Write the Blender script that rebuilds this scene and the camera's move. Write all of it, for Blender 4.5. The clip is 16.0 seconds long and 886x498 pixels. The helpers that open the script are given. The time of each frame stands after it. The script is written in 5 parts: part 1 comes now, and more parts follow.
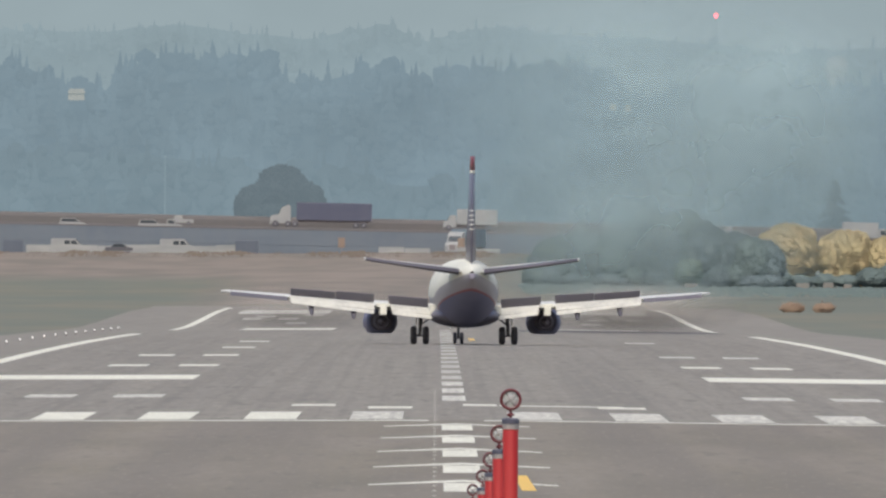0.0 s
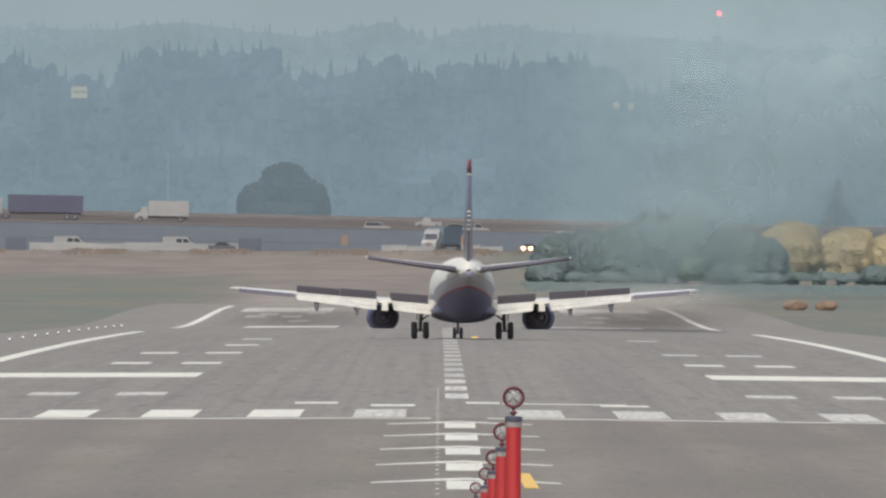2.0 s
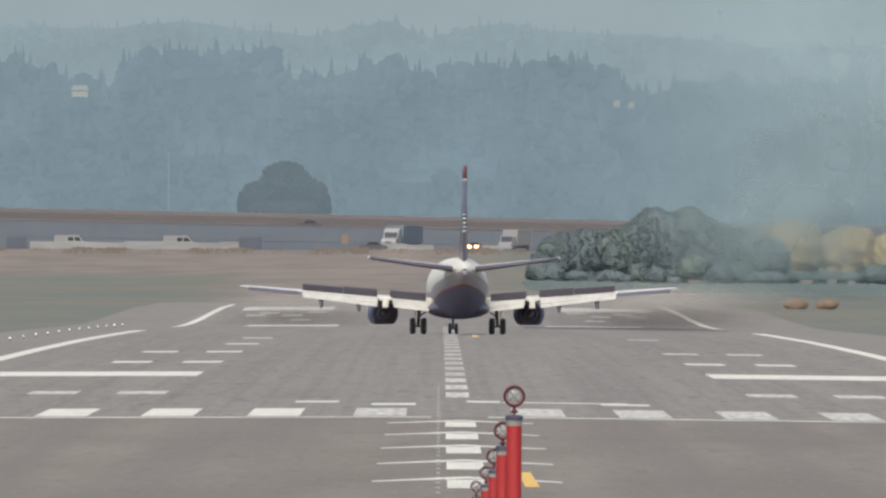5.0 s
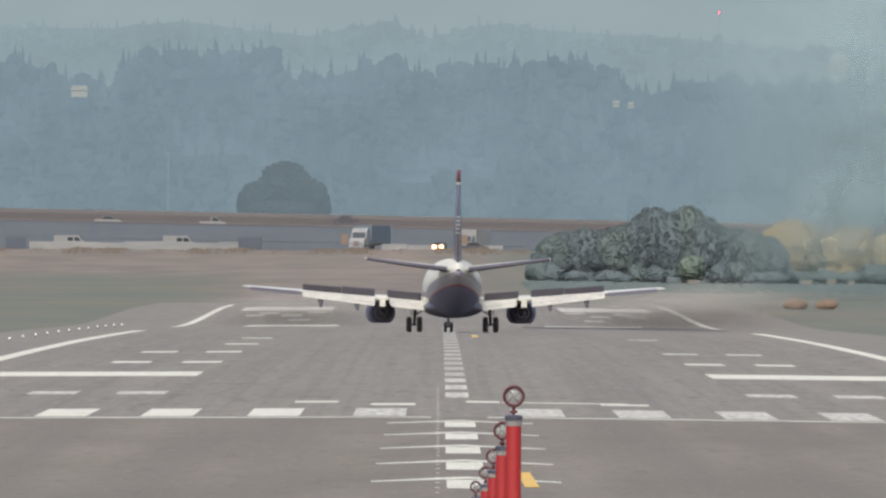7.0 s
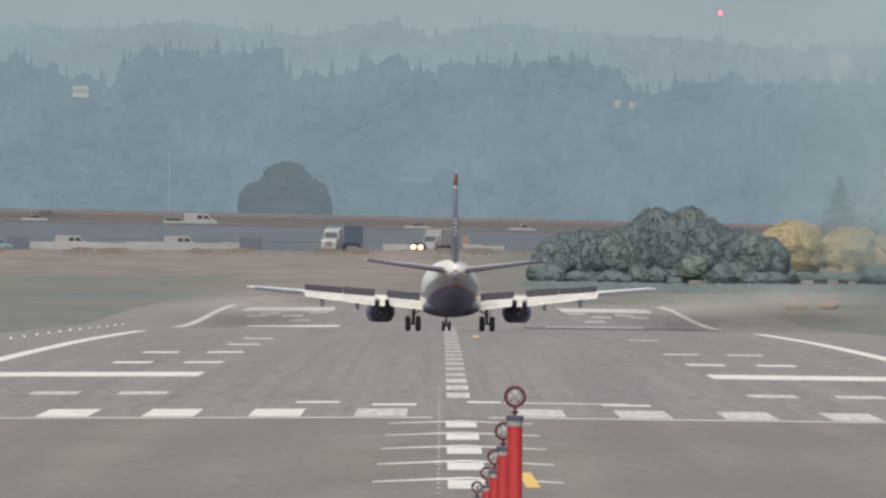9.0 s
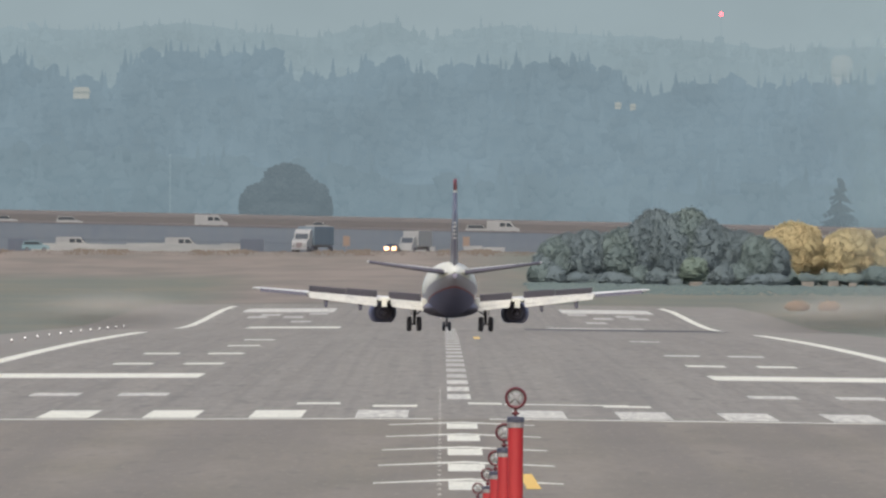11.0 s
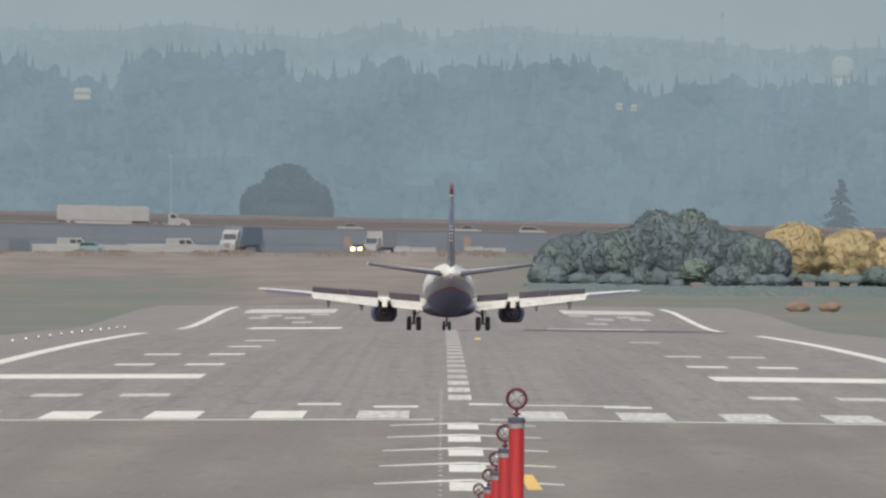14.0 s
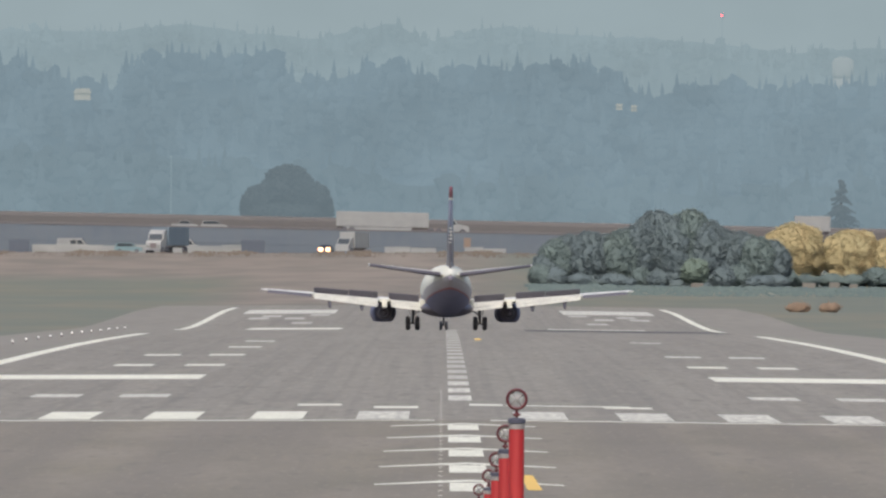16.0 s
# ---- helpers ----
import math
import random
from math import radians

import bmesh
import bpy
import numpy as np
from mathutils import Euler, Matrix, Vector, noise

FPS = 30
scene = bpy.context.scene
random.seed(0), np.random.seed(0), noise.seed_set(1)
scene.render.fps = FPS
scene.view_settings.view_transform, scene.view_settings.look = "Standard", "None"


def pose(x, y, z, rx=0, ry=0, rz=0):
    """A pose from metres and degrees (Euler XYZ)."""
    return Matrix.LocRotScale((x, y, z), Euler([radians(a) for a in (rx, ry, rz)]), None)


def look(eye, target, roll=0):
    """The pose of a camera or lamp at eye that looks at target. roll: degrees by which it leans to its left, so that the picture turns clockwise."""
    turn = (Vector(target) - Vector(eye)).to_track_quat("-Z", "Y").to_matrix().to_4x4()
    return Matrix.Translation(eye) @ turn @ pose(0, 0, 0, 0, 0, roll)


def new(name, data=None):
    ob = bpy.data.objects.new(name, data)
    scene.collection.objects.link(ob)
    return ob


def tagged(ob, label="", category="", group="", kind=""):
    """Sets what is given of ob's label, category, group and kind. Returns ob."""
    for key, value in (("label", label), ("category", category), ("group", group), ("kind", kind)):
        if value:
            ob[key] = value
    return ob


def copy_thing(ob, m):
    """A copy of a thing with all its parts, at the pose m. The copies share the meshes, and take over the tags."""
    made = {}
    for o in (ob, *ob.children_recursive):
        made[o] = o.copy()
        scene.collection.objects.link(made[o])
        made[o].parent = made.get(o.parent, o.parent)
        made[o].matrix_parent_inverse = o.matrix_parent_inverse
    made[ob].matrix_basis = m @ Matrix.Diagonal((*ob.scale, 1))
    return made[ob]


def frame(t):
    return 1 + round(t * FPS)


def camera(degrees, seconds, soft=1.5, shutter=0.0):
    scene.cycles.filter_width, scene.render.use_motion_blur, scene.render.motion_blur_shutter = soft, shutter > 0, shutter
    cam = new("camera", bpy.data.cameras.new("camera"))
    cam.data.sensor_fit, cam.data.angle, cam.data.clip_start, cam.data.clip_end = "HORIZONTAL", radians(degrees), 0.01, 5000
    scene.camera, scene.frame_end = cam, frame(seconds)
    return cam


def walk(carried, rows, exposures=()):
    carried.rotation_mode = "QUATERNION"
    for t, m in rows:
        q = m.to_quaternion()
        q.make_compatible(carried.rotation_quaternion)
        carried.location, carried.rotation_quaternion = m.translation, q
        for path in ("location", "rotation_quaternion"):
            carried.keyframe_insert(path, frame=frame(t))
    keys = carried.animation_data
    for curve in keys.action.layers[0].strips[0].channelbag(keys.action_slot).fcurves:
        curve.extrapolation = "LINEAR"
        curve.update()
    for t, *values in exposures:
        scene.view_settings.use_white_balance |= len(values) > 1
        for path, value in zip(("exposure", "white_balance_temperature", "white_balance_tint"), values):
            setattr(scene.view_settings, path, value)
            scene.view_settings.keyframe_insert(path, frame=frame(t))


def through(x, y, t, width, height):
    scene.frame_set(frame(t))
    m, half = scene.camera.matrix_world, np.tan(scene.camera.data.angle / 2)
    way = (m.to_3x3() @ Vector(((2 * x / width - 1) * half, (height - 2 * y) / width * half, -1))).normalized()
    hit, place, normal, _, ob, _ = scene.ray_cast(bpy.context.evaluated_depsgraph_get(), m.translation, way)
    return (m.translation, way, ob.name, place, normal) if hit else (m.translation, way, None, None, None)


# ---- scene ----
cam = camera(1.594, 16.0, soft=2.5)

# ------------------------------------------------------------------ camera
EYE = Vector((-0.686, 0.0, 5.973))
# seconds, sideways and upward aim per thousand metres ahead
AIM = [
    (0, 0.21241, -0.36639), (0.5, 0.18875, -0.36639), (1, 0.13099, -0.39064), (1.5, 0.14617, -0.39064),
    (2, 0.12212, -0.43598), (2.5, 0.10694, -0.43007), (3, 0.10694, -0.43914), (3.5, 0.09787, -0.42987),
    (4, 0.10063, -0.46319), (6.5, 0.10378, -0.47522), (7, 0.11600, -0.46930), (7.5, 0.10378, -0.46004),
    (8, 0.11916, -0.43894), (8.5, 0.09156, -0.42060), (9, 0.07973, -0.46004), (11.5, 0.05272, -0.41173),
    (12, 0.06750, -0.44485), (12.5, 0.07973, -0.47817), (13, 0.06139, -0.41765), (13.5, 0.09471, -0.43874),
    (14, 0.02531, -0.39359), (14.5, 0.05252, -0.41469), (15, 0.11916, -0.45097), (15.5, 0.06750, -0.46004),
    (16, 0.02236, -0.37546)]
walk(cam, [(t, look(EYE, EYE + Vector((ax, 1000.0, az)), 0.32)) for t, ax, az in AIM],
     exposures=[(0, 0.0, 6500, 10), (16, 0.0, 6500, 10)])

# ------------------------------------------------------------------ light
world = bpy.data.worlds.new("world")
scene.world = world
world.use_nodes = True
wn = world.node_tree.nodes
sky = wn.new("ShaderNodeTexSky")
sky.sky_type = "NISHITA"
sky.sun_disc = False
sky.sun_elevation = radians(54)
sky.sun_rotation = radians(190)
sky.dust_density = 4.0
sky.air_density = 1.0
wn["Background"].inputs["Strength"].default_value = 0.17
world.node_tree.links.new(sky.outputs[0], wn["Background"].inputs["Color"])
sun = bpy.data.lights.new("sun", "SUN")
sun.energy = 1.95
sun.angle = radians(25)
sun.color = (1.0, 0.955, 0.87)
sun_ob = new("sun", sun)
sun_ob.matrix_world = look((-40, -170, 240), (0, 0, 0))

# ------------------------------------------------------------------ materials
def material(name, base, rough=0.6, metal=0.0, spots=(), bump=0.0, bump_scale=20.0, coat=0.0):
    """A surface with colour variation at several scales. spots: (scale, colour, amount, sharpness, and how rare: 0.5 covers half)."""
    m = bpy.data.materials.new(name)
    m.use_nodes = True
    n, l = m.node_tree.nodes, m.node_tree.links
    b = n["Principled BSDF"]
    b.inputs["Roughness"].default_value = rough
    b.inputs["Metallic"].default_value = metal
    b.inputs["Coat Weight"].default_value = coat
    pos = n.new("ShaderNodeTexCoord").outputs["Object"]
    col = n.new("ShaderNodeRGB")
    col.outputs[0].default_value = (*base, 1)
    out = col.outputs[0]
    for scale, colour, amount, sharp, *rare in spots:
        mp = n.new("ShaderNodeMapping")
        mp.inputs["Scale"].default_value = scale if isinstance(scale, tuple) else (scale,) * 3
        l.new(pos, mp.inputs["Vector"])
        t = n.new("ShaderNodeTexNoise")
        t.inputs["Scale"].default_value = 1.0
        t.inputs["Detail"].default_value = 5.0
        l.new(mp.outputs[0], t.inputs["Vector"])
        r = n.new("ShaderNodeMapRange")
        middle = rare[0] if rare else 0.5
        r.inputs["From Min"].default_value = middle - sharp
        r.inputs["From Max"].default_value = middle + sharp
        r.inputs["To Max"].default_value = amount
        l.new(t.outputs[0], r.inputs["Value"])
        x = n.new("ShaderNodeMix")
        x.data_type = "RGBA"
        l.new(r.outputs[0], x.inputs["Factor"])
        l.new(out, x.inputs["A"])
        x.inputs["B"].default_value = (*colour, 1)
        out = x.outputs["Result"]
    l.new(out, b.inputs["Base Color"])
    if bump:
        t = n.new("ShaderNodeTexNoise")
        t.inputs["Scale"].default_value = bump_scale
        l.new(pos, t.inputs["Vector"])
        k = n.new("ShaderNodeBump")
        k.inputs["Strength"].default_value = bump
        l.new(t.outputs[0], k.inputs["Height"])
        l.new(k.outputs[0], b.inputs["Normal"])
    return m


def leaves(name, a, b, c, through=0.35, patch=0.35):
    """Foliage: tones that drift over each crown and differ a little from leaf cluster to leaf cluster; lets some light
    through.
    Normals are bent front and up, so that crowns shade flat as through haze."""
    m = bpy.data.materials.new(name)
    m.use_nodes = True
    n, l = m.node_tree.nodes, m.node_tree.links
    p = n["Principled BSDF"]
    p.inputs["Roughness"].default_value = 0.8
    p.inputs["Specular IOR Level"].default_value = 0.1
    g = n.new("ShaderNodeNewGeometry")
    c_ = n.new("ShaderNodeTexCoord")
    o = n.new("ShaderNodeObjectInfo")
    w = n.new("ShaderNodeMath")
    w.operation = "MULTIPLY"
    w.inputs[1].default_value = 40.0
    l.new(o.outputs["Random"], w.inputs[0])
    t = n.new("ShaderNodeTexNoise")
    t.noise_dimensions = "4D"
    t.inputs["Scale"].default_value = patch
    t.inputs["Detail"].default_value = 3.0
    l.new(c_.outputs["Object"], t.inputs["Vector"])
    l.new(w.outputs[0], t.inputs["W"])
    k = n.new("ShaderNodeMath")
    k.operation = "MULTIPLY_ADD"
    k.inputs[1].default_value = 0.12
    k.inputs[2].default_value = -0.06
    l.new(g.outputs["Random Per Island"], k.inputs[0])
    d = n.new("ShaderNodeMath")
    l.new(t.outputs[0], d.inputs[0])
    l.new(k.outputs[0], d.inputs[1])
    r = n.new("ShaderNodeValToRGB")
    r.color_ramp.elements[0].position, r.color_ramp.elements[1].position = 0.25, 0.75
    r.color_ramp.elements[0].color = (*a, 1)
    r.color_ramp.elements[1].color = (*c, 1)
    r.color_ramp.elements.new(0.5).color = (*b, 1)
    l.new(d.outputs[0], r.inputs[0])
    l.new(r.outputs[0], p.inputs["Base Color"])
    soft = n.new("ShaderNodeVectorMath")
    soft.operation = "MULTIPLY_ADD"
    soft.inputs[1].default_value = (0.3, 0.3, 0.3)
    soft.inputs[2].default_value = (0.0, -0.35, 0.5)
    l.new(g.outputs["Normal"], soft.inputs[0])
    unit = n.new("ShaderNodeVectorMath")
    unit.operation = "NORMALIZE"
    l.new(soft.outputs[0], unit.inputs[0])
    l.new(unit.outputs[0], p.inputs["Normal"])
    if through:
        t = n.new("ShaderNodeBsdfTranslucent")
        l.new(r.outputs[0], t.inputs["Color"])
        back = n.new("ShaderNodeVectorMath")
        back.operation = "SCALE"
        back.inputs["Scale"].default_value = -1.0
        l.new(unit.outputs[0], back.inputs[0])
        l.new(back.outputs[0], t.inputs["Normal"])
        x = n.new("ShaderNodeMixShader")
        x.inputs[0].default_value = through
        l.new(p.outputs[0], x.inputs[1])
        l.new(t.outputs[0], x.inputs[2])
        l.new(x.outputs[0], n["Material Output"].inputs["Surface"])
    return m


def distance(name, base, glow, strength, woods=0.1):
    """Far surfaces that glow pale blue-grey themselves: haze put into their emission. woods: how far darker the denser
    woods are.
    """
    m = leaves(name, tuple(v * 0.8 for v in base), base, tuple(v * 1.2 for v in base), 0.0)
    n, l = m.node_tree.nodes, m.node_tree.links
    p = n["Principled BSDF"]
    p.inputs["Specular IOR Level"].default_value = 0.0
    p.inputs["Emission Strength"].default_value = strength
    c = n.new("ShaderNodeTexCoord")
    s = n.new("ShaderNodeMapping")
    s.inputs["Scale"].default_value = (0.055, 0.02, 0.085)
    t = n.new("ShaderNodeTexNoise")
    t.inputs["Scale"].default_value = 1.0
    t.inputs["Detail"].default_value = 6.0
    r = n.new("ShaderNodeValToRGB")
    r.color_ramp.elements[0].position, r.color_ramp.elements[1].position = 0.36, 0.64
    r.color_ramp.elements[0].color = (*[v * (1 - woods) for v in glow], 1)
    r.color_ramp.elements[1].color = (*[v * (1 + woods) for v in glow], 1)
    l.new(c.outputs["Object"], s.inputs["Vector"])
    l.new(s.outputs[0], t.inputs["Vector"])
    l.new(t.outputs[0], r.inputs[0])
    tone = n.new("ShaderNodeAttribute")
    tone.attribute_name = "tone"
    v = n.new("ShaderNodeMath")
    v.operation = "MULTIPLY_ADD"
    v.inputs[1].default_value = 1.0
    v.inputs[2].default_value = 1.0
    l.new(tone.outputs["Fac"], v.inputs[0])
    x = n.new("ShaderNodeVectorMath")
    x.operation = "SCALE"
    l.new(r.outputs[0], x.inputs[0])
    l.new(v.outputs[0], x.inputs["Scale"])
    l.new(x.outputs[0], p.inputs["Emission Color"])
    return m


M = {}
M["asphalt"] = material("asphalt", (0.228, 0.206, 0.174), 0.9,
                        spots=[((0.03, 0.004, 1), (0.165, 0.15, 0.132), 0.95, 0.16), ((0.25, 0.006, 1), (0.255, 0.234, 0.195), 0.8, 0.15),
                               ((0.9, 0.03, 1), (0.155, 0.142, 0.125), 0.45, 0.12), ((0.12, 0.02, 1), (0.25, 0.225, 0.188), 0.6, 0.12),
                               ((0.32, 0.0011, 1), (0.182, 0.165, 0.142), 0.75, 0.13), ((1.1, 0.003, 1), (0.255, 0.232, 0.2), 0.4, 0.12),
                               ((2.2, 0.07, 1), (0.15, 0.14, 0.124), 0.35, 0.09), ((1.2, 0.045, 1), (0.125, 0.117, 0.103), 0.6, 0.035, 0.63),
                               ((3.5, 0.12, 1), (0.14, 0.131, 0.115), 0.5, 0.05, 0.6), ((2.0, 0.05, 1), (0.275, 0.25, 0.205), 0.5, 0.05, 0.62),
                               ((1.8, 0.0012, 1), (0.15, 0.14, 0.125), 0.35, 0.05, 0.58)])
M["shoulder"] = material("shoulder_asphalt", (0.2, 0.184, 0.158), 0.9,
                         spots=[((0.05, 0.004, 1), (0.23, 0.21, 0.178), 0.8, 0.2), ((0.6, 0.02, 1), (0.165, 0.152, 0.134), 0.5, 0.15)])
M["overrun"] = material("overrun_asphalt", (0.19, 0.166, 0.127), 0.9,
                        spots=[((0.03, 0.01, 1), (0.155, 0.137, 0.107), 0.95, 0.14), ((0.2, 0.01, 1), (0.235, 0.205, 0.168), 0.7, 0.13), ((0.4, 0.0016, 1), (0.15, 0.132, 0.112), 0.7, 0.13), ((2.6, 0.1, 1), (0.15, 0.132, 0.108), 0.3, 0.09), ((1.5, 0.06, 1), (0.13, 0.115, 0.096), 0.5, 0.04, 0.63), ((5.0, 0.2, 1), (0.25, 0.225, 0.18), 0.4, 0.04, 0.63)])
M["paint"] = material("white_paint", (0.74, 0.73, 0.62), 0.7, spots=[((1.5, 0.1, 1), (0.56, 0.545, 0.46), 0.6, 0.18), ((8, 0.4, 1), (0.42, 0.4, 0.34), 0.4, 0.08)])
M["worn_paint"] = material("worn_white_paint", (0.66, 0.65, 0.56), 0.75,
                           spots=[((4, 0.15, 1), (0.3, 0.28, 0.26), 0.8, 0.12), ((20, 0.5, 1), (0.36, 0.34, 0.31), 0.4, 0.2)])
M["faded_paint"] = material("faded_white_paint", (0.47, 0.455, 0.4), 0.8, spots=[((3, 0.12, 1), (0.3, 0.28, 0.25), 0.8, 0.12), ((14, 0.5, 1), (0.36, 0.34, 0.3), 0.5, 0.2)])
M["yellow_paint"] = material("yellow_paint", (0.72, 0.46, 0.1), 0.7, spots=[((3, 0.3, 1), (0.5, 0.36, 0.14), 0.4, 0.2)])
def ground_cover():
    """Green airfield grass that gives way to a dry field where the ground's dryness says so."""
    m = material("airfield_grass", (0.136, 0.143, 0.113), 0.95,
                 spots=[((0.03, 0.004, 1), (0.186, 0.16, 0.112), 0.8, 0.1), ((0.09, 0.012, 1), (0.105, 0.122, 0.1), 0.5, 0.12), ((0.3, 0.02, 1), (0.122, 0.136, 0.104), 0.5, 0.2)])
    n, l = m.node_tree.nodes, m.node_tree.links
    p = n["Principled BSDF"]
    green = p.inputs["Base Color"].links[0].from_socket
    t = n.new("ShaderNodeTexNoise")
    t.inputs["Scale"].default_value = 1.0
    s = n.new("ShaderNodeMapping")
    s.inputs["Scale"].default_value = (0.12, 0.015, 0.5)
    c = n.new("ShaderNodeTexCoord")
    l.new(c.outputs["Object"], s.inputs["Vector"])
    l.new(s.outputs[0], t.inputs["Vector"])
    r = n.new("ShaderNodeValToRGB")
    r.color_ramp.elements[0].position, r.color_ramp.elements[1].position = 0.35, 0.68
    r.color_ramp.elements[0].color = (0.158, 0.136, 0.112, 1)
    r.color_ramp.elements[1].color = (0.222, 0.182, 0.15, 1)
    l.new(t.outputs[0], r.inputs[0])
    a = n.new("ShaderNodeAttribute")
    a.attribute_name = "dryness"
    x = n.new("ShaderNodeMix")
    x.data_type = "RGBA"
    l.new(a.outputs["Fac"], x.inputs["Factor"])
    l.new(green, x.inputs["A"])
    l.new(r.outputs[0], x.inputs["B"])
    l.new(x.outputs["Result"], p.inputs["Base Color"])
    return m


M["grass"] = ground_cover()
M["deck"] = material("weathered_highway_concrete", (0.145, 0.134, 0.135), 0.9, spots=[((0.05, 0.3, 1.5), (0.122, 0.117, 0.12), 0.8, 0.2), ((0.5, 1, 2), (0.165, 0.153, 0.15), 0.4, 0.2)])
M["bank"] = material("brown_bank", (0.134, 0.126, 0.125), 0.95, spots=[((0.12, 0.3, 1.5), (0.118, 0.115, 0.114), 0.8, 0.2), ((0.8, 1, 2), (0.158, 0.14, 0.13), 0.4, 0.2)])
# Colour of the runway mirage's dark edge.
M["mirage_edge"] = material("mirage_edge_colour", (0.045, 0.045, 0.05), 0.8, spots=[((0.8, 0.02, 1), (0.07, 0.068, 0.07), 0.7, 0.2)])
M["dark_concrete"] = material("mottled_concrete", (0.12, 0.144, 0.174), 0.9, spots=[((0.1, 1, 0.6), (0.138, 0.162, 0.19), 0.9, 0.2), ((0.6, 1, 0.3), (0.15, 0.166, 0.186), 0.4, 0.15)])
M["pale_wall"] = material("pale_panel", (0.33, 0.33, 0.315), 0.8, spots=[((0.15, 1, 0.6), (0.23, 0.24, 0.24), 0.9, 0.15)])
# Vehicle white dulled to grey in the base colour, standing in for haze.
M["white_body"] = material("haze_dulled_white_paint", (0.3, 0.3, 0.29), 0.5, spots=[(0.7, (0.24, 0.245, 0.245), 0.6, 0.2)])
M["navy_body"] = material("navy_trailer", (0.075, 0.08, 0.12), 0.45, spots=[(0.6, (0.095, 0.1, 0.135), 0.6, 0.2)])
M["grey_body"] = material("grey_blue_trailer", (0.13, 0.17, 0.21), 0.5, spots=[(0.6, (0.16, 0.2, 0.23), 0.6, 0.2)])
M["dark_body"] = material("dark_vehicle_paint", (0.085, 0.085, 0.1), 0.35, spots=[(0.7, (0.08, 0.075, 0.08), 0.5, 0.2)])
M["teal_body"] = material("teal_vehicle_paint", (0.15, 0.24, 0.26), 0.4, spots=[(0.7, (0.18, 0.27, 0.29), 0.5, 0.2)])
M["sign_orange"] = material("faded_orange_sign", (0.24, 0.17, 0.125), 0.6, spots=[(2, (0.2, 0.15, 0.12), 0.6, 0.2)])
M["container"] = material("dark_blue_container_paint", (0.085, 0.1, 0.128), 0.6, spots=[((0.8, 1, 0.5), (0.1, 0.115, 0.14), 0.7, 0.2)])
M["window"] = material("vehicle_glass", (0.05, 0.06, 0.07), 0.1)
M["tyre"] = material("tyre_rubber", (0.095, 0.09, 0.102), 0.8, spots=[(6, (0.09, 0.088, 0.095), 0.5, 0.2)])
M["rim"] = material("wheel_rim", (0.3, 0.3, 0.31), 0.4, 0.8)
M["plane_white"] = material("cream_aircraft_paint", (0.7, 0.69, 0.6), 0.55, spots=[((0.5, 0.2, 0.8), (0.58, 0.57, 0.5), 0.6, 0.2)])
M["flap_paint"] = material("weathered_cream_flap_paint", (0.55, 0.535, 0.47), 0.55, spots=[((1.1, 0.6, 2), (0.4, 0.39, 0.355), 0.8, 0.12), ((4, 1, 4), (0.64, 0.63, 0.56), 0.4, 0.1)])
# Lilac grey puts the tail cone's underside shade into the fuselage colour.
M["plane_shade"] = material("painted_underside_shade", (0.3, 0.285, 0.315), 0.4, spots=[((0.5, 0.2, 0.8), (0.25, 0.24, 0.27), 0.6, 0.2)])
M["plane_grey"] = material("light_grey_wing_paint", (0.62, 0.62, 0.58), 0.45, spots=[((0.4, 1.2, 1), (0.5, 0.5, 0.47), 0.6, 0.2)])
# Dark base puts the shade on the raised spoilers' rear faces into the colour.
M["spoiler"] = material("spoiler_shade_dark", (0.1, 0.093, 0.118), 0.6, spots=[((1.2, 1, 2), (0.1, 0.095, 0.11), 0.7, 0.15)])
# Navy paints and nozzle lightened in colour, standing in for haze on dark parts.
M["navy"] = material("navy_aircraft_paint", (0.115, 0.11, 0.158), 0.45, spots=[(0.8, (0.13, 0.126, 0.17), 0.6, 0.2)], coat=0.2)
M["belly_navy"] = material("haze_lifted_navy_belly", (0.155, 0.158, 0.245), 0.65, spots=[(0.8, (0.135, 0.137, 0.21), 0.6, 0.2)])
M["nacelle"] = material("haze_lifted_navy_nacelle", (0.2, 0.195, 0.29), 0.6, spots=[(1.2, (0.17, 0.165, 0.245), 0.6, 0.2)])
M["red_fin"] = material("red_aircraft_paint", (0.24, 0.062, 0.078), 0.5, spots=[(2, (0.2, 0.06, 0.075), 0.5, 0.2)])
M["nozzle"] = material("burnt_nozzle_metal", (0.24, 0.225, 0.28), 0.75, 0.05, spots=[(3, (0.2, 0.185, 0.22), 0.7, 0.2)])
M["strut"] = material("landing_gear_steel", (0.16, 0.155, 0.17), 0.5, 0.2)
M["red_pole"] = material("red_fibreglass", (0.36, 0.012, 0.014), 0.65, spots=[((8, 8, 0.7), (0.3, 0.01, 0.012), 0.8, 0.15), ((14, 14, 1.6), (0.4, 0.035, 0.025), 0.5, 0.12)])
M["ring_red"] = material("dark_red_enamel", (0.12, 0.012, 0.016), 0.4, spots=[(25, (0.12, 0.015, 0.018), 0.6, 0.2)])
M["collar"] = material("galvanised_collar", (0.2, 0.155, 0.16), 0.5, 0.5, spots=[(30, (0.24, 0.23, 0.22), 0.7, 0.2)])
M["pale_collar"] = material("weathered_pale_metal", (0.34, 0.31, 0.29), 0.6, 0.2, spots=[(30, (0.26, 0.24, 0.23), 0.7, 0.2)])
M["clamp"] = material("dark_clamp_paint", (0.075, 0.075, 0.105), 0.5, 0.2, spots=[(30, (0.1, 0.1, 0.13), 0.7, 0.2)])
